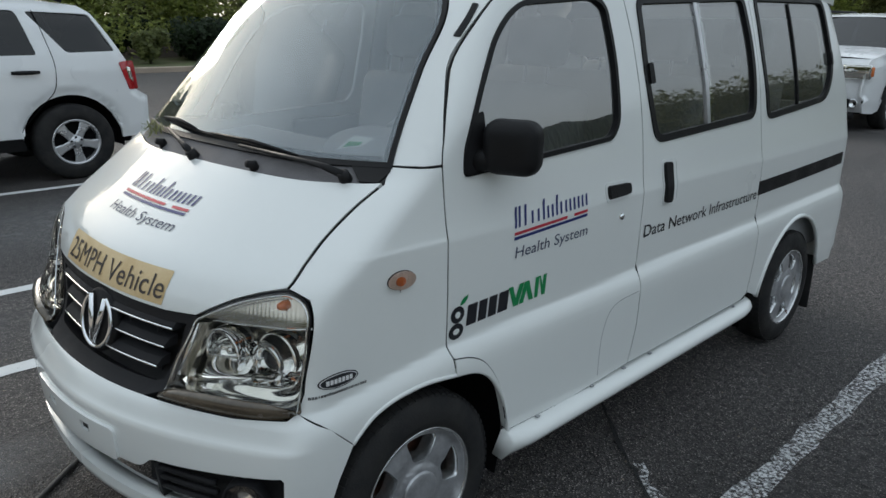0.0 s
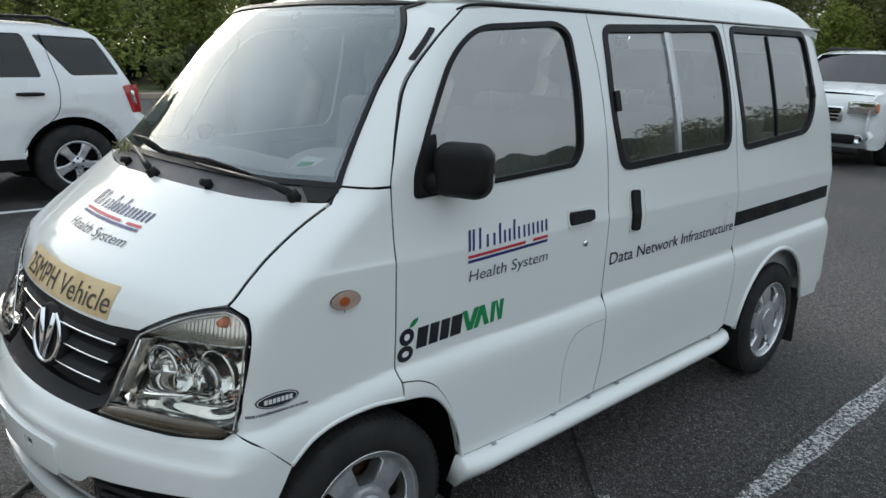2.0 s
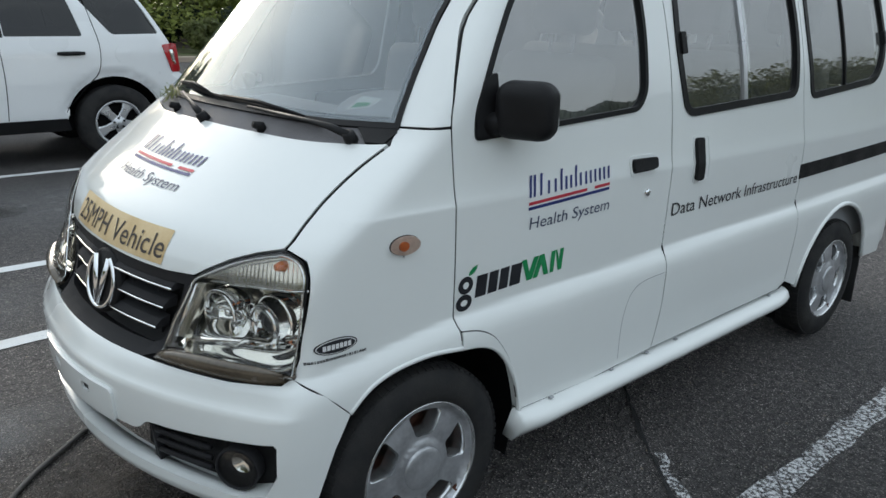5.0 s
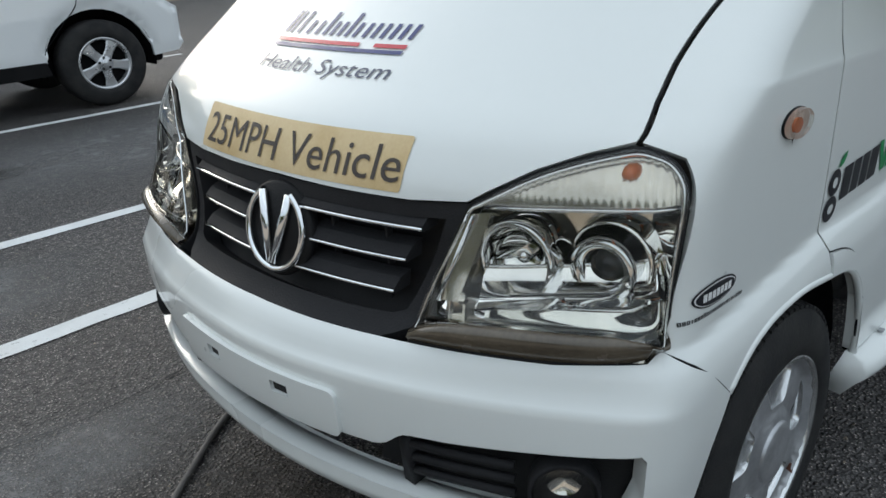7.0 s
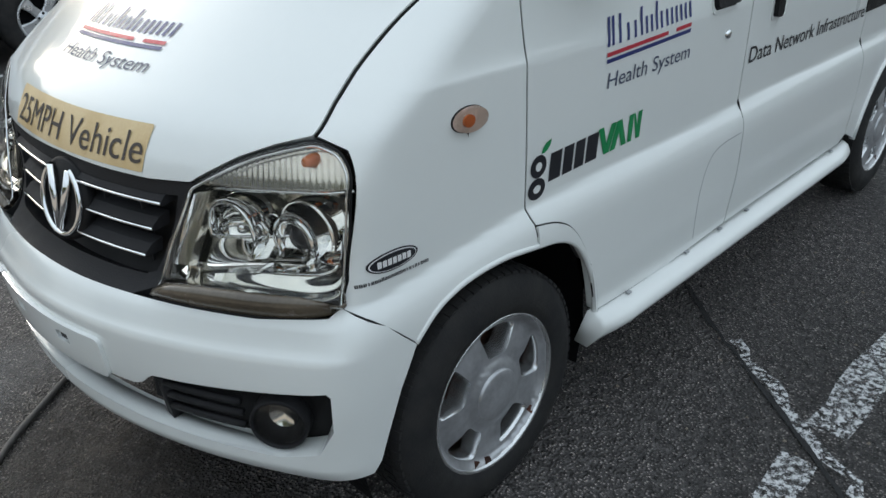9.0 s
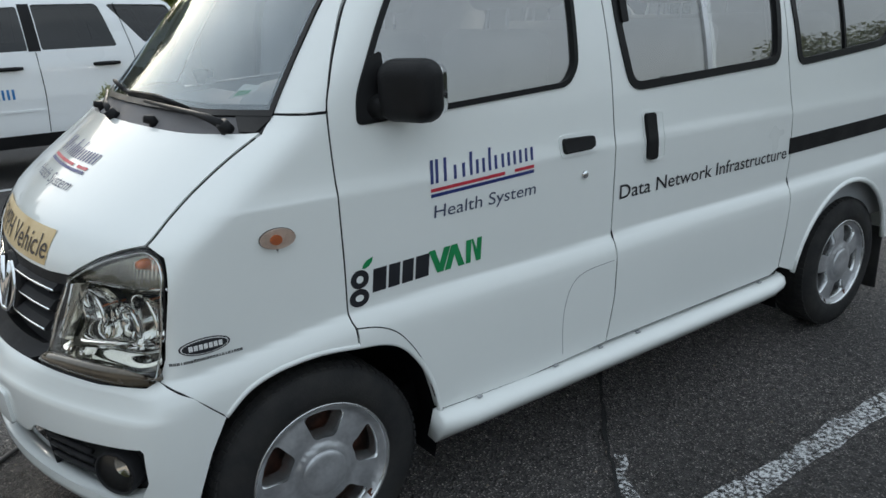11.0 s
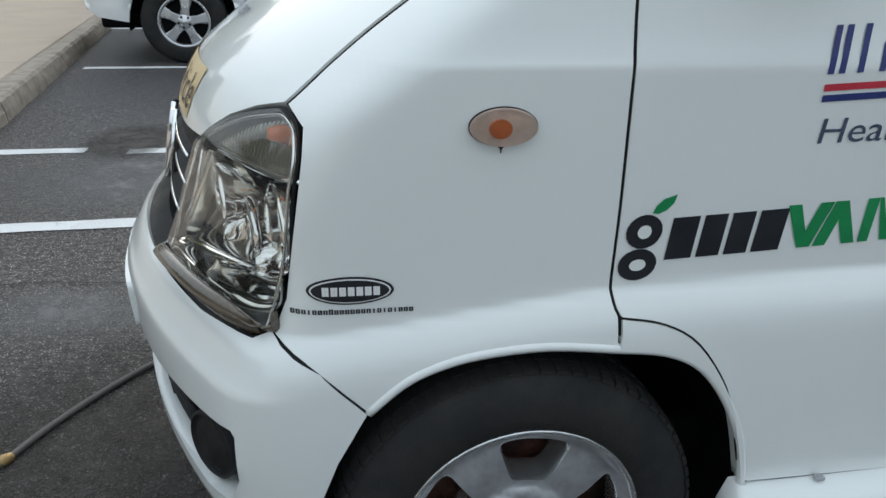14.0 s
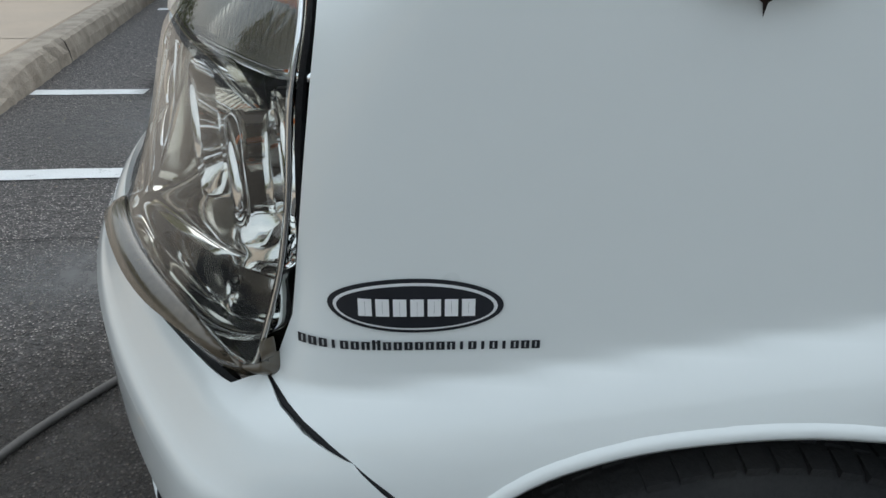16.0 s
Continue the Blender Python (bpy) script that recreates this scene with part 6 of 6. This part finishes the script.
    decal("side_mark", strokes(-.525, .150, .775, .865, .905, WORD, .0, .020), fl, BLUEINK, car, .006, 0.06)
    return car


boxy_suv()


def front_suv():
    car = thing("suv", "white large sport utility car facing across the car park", "car", at=(11.2, 2.50, 0))
    half = lambda x, z: np.interp(z, [.3, .5, .85, 1.05, 1.25, 1.5, 1.72, 1.8], [.93, .97, .985, .97, .93, .86, .78, .74]) - .10 * np.clip((.5 - np.asarray(x)) / .5, 0, 1) ** 2
    arch_f, arch_r = arc(.95, .37, .45, 180, 0, 14), arc(3.72, .37, .45, 180, 0, 14)
    top = [(.06, .30), (-.01, .42), (-.02, .66), (.0, .90), (.04, 1.03), (.12, 1.09), (.5, 1.15), (1.15, 1.22), (1.55, 1.45), (1.95, 1.68), (2.3, 1.74), (3.3, 1.75), (4.4, 1.71), (4.55, 1.5), (4.72, 1.1), (4.80, .7), (4.76, .36)]
    outline = top[::-1] + [(.30, .28)] + [(.49, .32)] + arch_f[1:-1] + [(1.41, .32), (3.26, .32)] + arch_r[1:-1] + [(4.18, .34)]
    wins = [rounded([(1.35, 1.22), (2.45, 1.23), (2.42, 1.63), (1.98, 1.61)], .03), rounded([(2.55, 1.23), (3.40, 1.23), (3.38, 1.64), (2.53, 1.64)], .03), rounded([(3.5, 1.23), (4.45, 1.25), (4.3, 1.62), (3.48, 1.64)], .03)]
    for sgn in (-1, 1):
        side, lift, flip = car_side("side", outline, wins, half, WHITE2, car, sgn, 0.09)
        for w in wins:
            panel("window", flip(grown(w, .01)), lift, TINT, side, (), 0.2, 0, -0.010, "dark tinted window")
        mr = new("door_mirror")
        mr.parent = car
        part("shell", box_bm((.12, .22, .17), (1.45, sgn * 1.08, 1.26), .045, 4), WHITE2, mr)
        part("stalk", tube_bm([(1.46, sgn * .92, 1.21), (1.46, sgn * 1.02, 1.22)], .03, 8), BLACK, mr)
        road_wheel(car, .95, sgn * .86, .37, .225, .235, 5)
        road_wheel(car, 3.72, sgn * .86, .37, .225, .235, 5)
        y = sgn * .70
        lampo = part("headlamp", box_bm((.10, .40, .22), (.05, y, .905), .035, 4), REFLECTOR, car, "wide clear headlamp")
        part("lens", box_bm((.03, .38, .20), (-.003, y, .905), .012, 3), LENS, lampo)
        part("low_lamp", lathe_bm([(.05, .0), (.05, .02), (.02, -.01), (0, -.012)], 20, Matrix.Translation((.0, sgn * .62, .90)) @ Matrix.Rotation(radians(-90), 4, "Z")), CHROME, lampo)
        part("amber_lamp", box_bm((.06, .05, .14), (.06, sgn * .90, .91), .015), AMBER, lampo)
        part("fog_lamp", lathe_bm([(.065, -.01), (.065, .02), (.05, .02), (.045, 0), (0, -.01)], 20, Matrix.Translation((.0, sgn * .72, .445)) @ Matrix.Rotation(radians(-90), 4, "Z")), CHROME, car)
        part("roof_rail", tube_bm([(2.2, sgn * .74, 1.73), (2.35, sgn * .74, 1.80), (4.0, sgn * .74, 1.80), (4.2, sgn * .74, 1.72)], .02, 8), BLACK, car)
    inset = lambda x, z: half(x, z) - .05
    crowned("front", [(.06, .30), (-.01, .42), (-.02, .66), (.0, .90), (.04, 1.03), (.12, 1.09)], inset, WHITE2, car, .10, 0)
    crowned("hood", [(.12, 1.09), (.5, 1.15), (1.15, 1.22)], inset, WHITE2, car, .08, .03)
    crowned("windscreen", [(1.15, 1.22), (1.55, 1.45), (1.95, 1.68)], inset, TINT, car, .10, .03, 10, "dark windscreen")
    crowned("roof", [(1.95, 1.68), (2.3, 1.74), (3.3, 1.75), (4.4, 1.71)], inset, WHITE2, car, 0, .03)
    crowned("back", [(4.4, 1.71), (4.55, 1.5), (4.72, 1.1), (4.80, .7), (4.76, .36)], inset, WHITE2, car, -.06, 0)
    grl = part("grille", box_bm((.06, .92, .235), (-.012, 0, .80), .03, 3), CHROME, car, "chrome barred grille")
    for i in range(4):
        part("grille_gap", box_bm((.02, .86 - .02 * i, .030), (-.040, 0, .878 - .052 * i), .006), LINER, grl)
    part("badge", box_bm((.02, .11, .10), (-.056, 0, .815), .015), CHROME, grl)
    part("air_dam", box_bm((.05, 1.36, .14), (-.03, 0, .44), .02), BLACK, car, "black lower air intake")
    part("air_dam_chin", box_bm((.10, 1.5, .10), (.02, 0, .255), .03), BLACK, car)
    part("underbody", box_bm((4.2, 1.5, .14), (2.4, 0, .33), .03), LINER, car)
    part("cabin_fill", box_bm((2.9, 1.4, .6), (2.9, 0, .95), .1), LINER, car)
    return car


front_suv()


def plain_van():
    car = thing("minivan", "white minivan with a red tail lamp beside the kerb", "car", at=(0, 10.45, 0))
    half = lambda x, z: np.interp(z, [.3, .5, .9, 1.1, 1.5, 1.75], [.90, .94, .95, .93, .82, .70]) + 0 * np.asarray(x)
    af, ar = arc(1.3, .35, .42, 180, 0, 12), arc(-1.55, .35, .42, 180, 0, 12)
    top = [(-2.52, .40), (-2.56, .62), (-2.54, 1.0), (-2.46, 1.45), (-2.30, 1.72), (-1.5, 1.76), (.3, 1.74), (.75, 1.60), (1.40, 1.22), (2.1, 1.05), (2.28, .85), (2.28, .45), (2.2, .36)]
    outline = top[::-1] + [(-2.3, .34), (-1.97, .34)] + ar[1:-1] + [(-1.13, .33), (.88, .33)] + af[1:-1] + [(1.72, .34)]
    wins = [rounded([(-2.30, 1.42), (-1.55, 1.42), (-1.55, 1.64), (-2.22, 1.64)], .04), rounded([(-1.45, 1.40), (-.35, 1.38), (-.35, 1.64), (-1.45, 1.64)], .04), rounded([(-.25, 1.38), (.95, 1.32), (.5, 1.60), (-.25, 1.64)], .04)]
    for sgn in (-1, 1):
        side, lift, flip = car_side("side", outline, wins, half, WHITE2, car, sgn, 0.1)
        for w in wins:
            panel("window", flip(grown(w, .01)), lift, TINT, side, (), 0.2, 0, -0.01)
        panel("tail_lamp", flip(rounded([(-2.51, 1.08), (-2.42, 1.08), (-2.36, 1.36), (-2.44, 1.36)], .015)), lift, RED, side, (), 0.05, 0.02, 0.012)
        panel("slide_rail", flip([(-2.2, 1.16), (-.9, 1.16), (-.9, 1.18), (-2.2, 1.18)]), lift, TRIM, side, (), 0.1, 0, 0.002)
        road_wheel(car, 1.3, sgn * .83, .34, .2, .21, 7)
        road_wheel(car, -1.55, sgn * .83, .34, .2, .21, 7)
    inset = lambda x, z: half(x, z) - .05
    crowned("back", top[:5], inset, WHITE2, car, .05, 0)
    crowned("roof", top[4:8], inset, WHITE2, car, 0, .03)
    crowned("windscreen", top[7:9], inset, TINT, car, 0, .03)
    crowned("front", top[8:], inset, WHITE2, car, -.08, 0)
    part("underbody", box_bm((4.4, 1.4, .14), (-.1, 0, .34), .03), LINER, car)
    part("cabin_fill", box_bm((3.0, 1.3, .6), (-.6, 0, .95), .1), LINER, car)


plain_van()

# ---- verge, trees and bushes ----
verge = tagged(flat("verge", [(-80, 19.6), (160, 19.6), (160, 160), (-80, 160)], 0.125, GRASS), "mown grass verge behind a kerb", "grass", kind="structure")
tagged(flat("verge_side", [(25, -160), (160, -160), (160, 19.55), (25, 19.55)], 0.125, GRASS), "mown grass verge beside the car park", "grass", kind="structure")
tagged(flat("woodland_floor", [(-80, 24.5), (160, 24.5), (160, 160), (-80, 160)], 0.135, MULCH), "brown leaf litter under trees", "ground", kind="structure")
far_kerb = tagged(new("verge_kerb"), "pale concrete kerb along the grass verge", "kerb", kind="structure")
for i in range(60):
    b = box_bm((2.98, .22, .17), (-30 + 3 * i, 19.5, .065), .02, 2)
    part("kerb_stone", b, CONCRETE, far_kerb, "", False)


def leaf_cloud(centres, count, spread, size, rnd, flatten=0.75):
    vs, fs = [], []
    for _ in range(count):
        c = rnd.choice(centres)
        d = Vector((rnd.gauss(0, 1), rnd.gauss(0, 1), rnd.gauss(0, flatten)))
        p = Vector(c[0]) + d.normalized() * (c[1] * spread * rnd.random() ** 0.45)
        u = Vector((rnd.uniform(-1, 1), rnd.uniform(-1, 1), rnd.uniform(-.6, .6))).normalized()
        v = u.orthogonal().normalized()
        v = (v + u.cross(v) * rnd.uniform(-1, 1)).normalized()
        s = size * rnd.uniform(.6, 1.4)
        k = len(vs)
        vs += [p - u * s, p + v * s * .45, p + u * s, p - v * s * .45]
        fs.append((k, k + 1, k + 2, k + 3))
    return vs, fs


def tree(name, label, height, crown_low, wide, seed, leaf, count, size, at, conifer=False):
    rnd = random.Random(seed)
    t = thing(name, label, "tree", "trees round the car park", at)
    lean = (rnd.uniform(-.3, .3), rnd.uniform(-.3, .3))
    stem = [(lean[0] * f * f, lean[1] * f * f, height * f * .92) for f in (0, .12, .3, .5, .7, .85, 1)]
    part("trunk", tube_bm(stem, [.030 * height * (1 - .88 * f) for f in (0, .12, .3, .5, .7, .85, 1)], 9), BARK, t)
    centres = []
    n = 16
    for i in range(n):
        f = crown_low + (1 - crown_low) * (i + rnd.random()) / n
        a = i * 2.4 + rnd.uniform(-.5, .5)
        reach = wide * (1.15 - .95 * ((f - crown_low) / (1 - crown_low)) ** 1.4) * rnd.uniform(.7, 1.15)
        z = height * f * .9
        root = Vector((lean[0] * f * f, lean[1] * f * f, z))
        tip = root + Vector((reach * math.cos(a), reach * math.sin(a), reach * rnd.uniform(.15, .55)))
        mid = root.lerp(tip, .5) + Vector((0, 0, reach * .08))
        part("limb", tube_bm([root, mid, tip], [.008 * height * (1.1 - f), .005 * height * (1.1 - f), .012], 6), BARK, t)
        centres += [(tip, reach * .42 + .25), (mid, reach * .42 + .2)]
    vs, fs = leaf_cloud(centres, count, 1.25, size, rnd)
    tagged(mesh_ob("crown", vs, fs, leaf, t, "", False), kind="stuff")
    return t


rnd = random.Random(21)
light = tree("tree", "young broad-leaved tree with light green leaves", 4.2, .12, 1.5, 1, LEAF, 7000, .10, (8.2, 24.5, .13))
dark = tree("tree", "tall dark woodland tree with dense leaves", 8.5, .08, 2.6, 2, DARKLEAF, 15000, .13, (14, 34, .13))
tall = tree("tree", "tall bare-stemmed tree with dark green crown", 10.5, .34, 2.6, 3, DARKLEAF, 12000, .13, (20, 31, .13))
spots = []
for x, y in ((12.5, 25.5), (4.0, 25.5), (34, 4.5), (37, 12)):
    copy_thing(light, pose(x, y, .13, 0, 0, rnd.uniform(0, 360)))
for i in range(36):
    x, y = -20 + i * 2.3 + rnd.uniform(-.8, .8), 33 + 6 * (i % 3) + rnd.uniform(-1, 1)
    copy_thing(dark if i % 6 == 0 else tall, pose(x, y, .13, 0, 0, rnd.uniform(0, 360)))
for i in range(14):
    x, y = 40 + 5 * (i % 3) + rnd.uniform(-1, 1), -6 + i * 2.6 + rnd.uniform(-.8, .8)
    copy_thing(dark if i % 3 else tall, pose(x, y, .13, 0, 0, rnd.uniform(0, 360)))
# unseen row, added to block low sky light on the van's front and hood
for i in range(16):
    copy_thing(tall if i % 2 else dark, pose(-30 - 4 * (i % 2) + rnd.uniform(-.8, .8), -16 + 2.6 * i, .02, 0, 0, rnd.uniform(0, 360)))
for i in range(26):
    a = radians(150 + i * 6.4 + rnd.uniform(-1, 1))
    copy_thing(dark if i % 3 else tall, pose(90 * math.cos(a), 90 * math.sin(a), 0, 0, 0, rnd.uniform(0, 360)))


def bush(label, r, h, seed, leaf, count, size, at):
    rnd = random.Random(seed)
    b = thing("bush", label, "bush", "bushes on the verge", at)
    cs = []
    for i in range(9):
        a, f = rnd.uniform(0, 6.3), rnd.random() ** .5
        tip = Vector((r * .7 * f * math.cos(a), r * .7 * f * math.sin(a), h * rnd.uniform(.3, .75)))
        part("stem", tube_bm([(0, 0, 0), tip * .5 + Vector((0, 0, .05)), tip], [.03, .02, .01], 5), BARK, b)
        cs.append((tip, r * .55))
    vs, fs = leaf_cloud(cs, count, 1.0, size, rnd, .7)
    vs = [Vector((v.x, v.y, max(v.z, .02))) for v in vs]
    tagged(mesh_ob("foliage", vs, fs, leaf, b, "", False), kind="stuff")
    return b


bd = bush("dense dark green bush on the verge", 1.1, 1.3, 4, BUSHLEAF, 4500, .09, (11.2, 22.6, .13))
bp = bush("pale feathery grass clump on the verge", .55, 1.1, 5, HAYLEAF, 2500, .10, (9.2, 21.6, .13))
for x, y in ((12.4, 22.9), (14.6, 23.2), (17, 23), (5.5, 23.4), (2.0, 23.2), (-1.5, 23.4), (-8, 23), (20, 23.3), (24, 23.6)):
    copy_thing(bd, pose(x, y, .13, 0, 0, rnd.uniform(0, 360)))
for i in range(26):
    copy_thing(bd, Matrix.Translation((-14 + 2.2 * i + rnd.uniform(-.5, .5), 28 + rnd.uniform(-1, 1), .13)))
for i in range(16):
    copy_thing(bd, Matrix.Translation((30 + rnd.uniform(-1, 1), -3 + 2.6 * i, .13)))
for x, y in ((-4.6, 22.0), (1.0, 21.4)):
    copy_thing(bp, pose(x, y, .13, 0, 0, rnd.uniform(0, 360)))
# dense undergrowth behind the first trees
rnd = random.Random(31)
cs = [(Vector((x + rnd.uniform(-1.5, 1.5), 44 + rnd.uniform(-1, 3), z + rnd.uniform(-.8, .8))), 2.2) for x in range(-30, 80, 3) for z in (.8, 1.4)]
cs += [(Vector((56 + rnd.uniform(-1, 3), y + rnd.uniform(-1.5, 1.5), z + rnd.uniform(-.8, .8))), 2.2) for y in range(-34, 40, 3) for z in (1.2, 3.5, 6, 8.5, 11)[:5 if y > -6 else 3]]
vs, fs = leaf_cloud(cs, 60000, 1.2, .26, rnd, .9)
vs = [Vector((v.x, v.y, max(v.z, .15))) for v in vs]
tagged(mesh_ob("woodland", vs, fs, DARKLEAF, None, "", False), "dense dark woodland behind the car park", "woodland", kind="stuff")

# wooded hill across the road, far beyond the car park
rnd = random.Random(41)
steps, rows = 420, 7
waves = [(rnd.uniform(3, 9), rnd.uniform(0, 6.3), 1.3) for _ in range(3)] + [(rnd.uniform(40, 90), rnd.uniform(0, 6.3), .5) for _ in range(4)]
vs, fs = [], []
for i in range(steps + 1):
    a = radians(-88 + 74 * i / steps)
    top = 10.5 + sum(h * math.sin(k * a + p) for k, p, h in waves) + rnd.uniform(-.35, .35)
    for k in range(rows):
        f = k / (rows - 1)
        r = 112 + 14 * f * f + rnd.uniform(-.8, .8)
        vs.append((r * math.cos(a), r * math.sin(a), top * (1 - (1 - f) ** 1.6) + (rnd.uniform(-.5, .5) if 0 < k < rows - 1 else 0)))
for i in range(steps):
    fs += [(i * rows + k, (i + 1) * rows + k, (i + 1) * rows + k + 1, i * rows + k + 1) for k in range(rows - 1)]
tagged(mesh_ob("wooded_hill", vs, fs, BUSHLEAF, None, "", False), "dark wooded hill beyond the car park", "hill", kind="stuff")
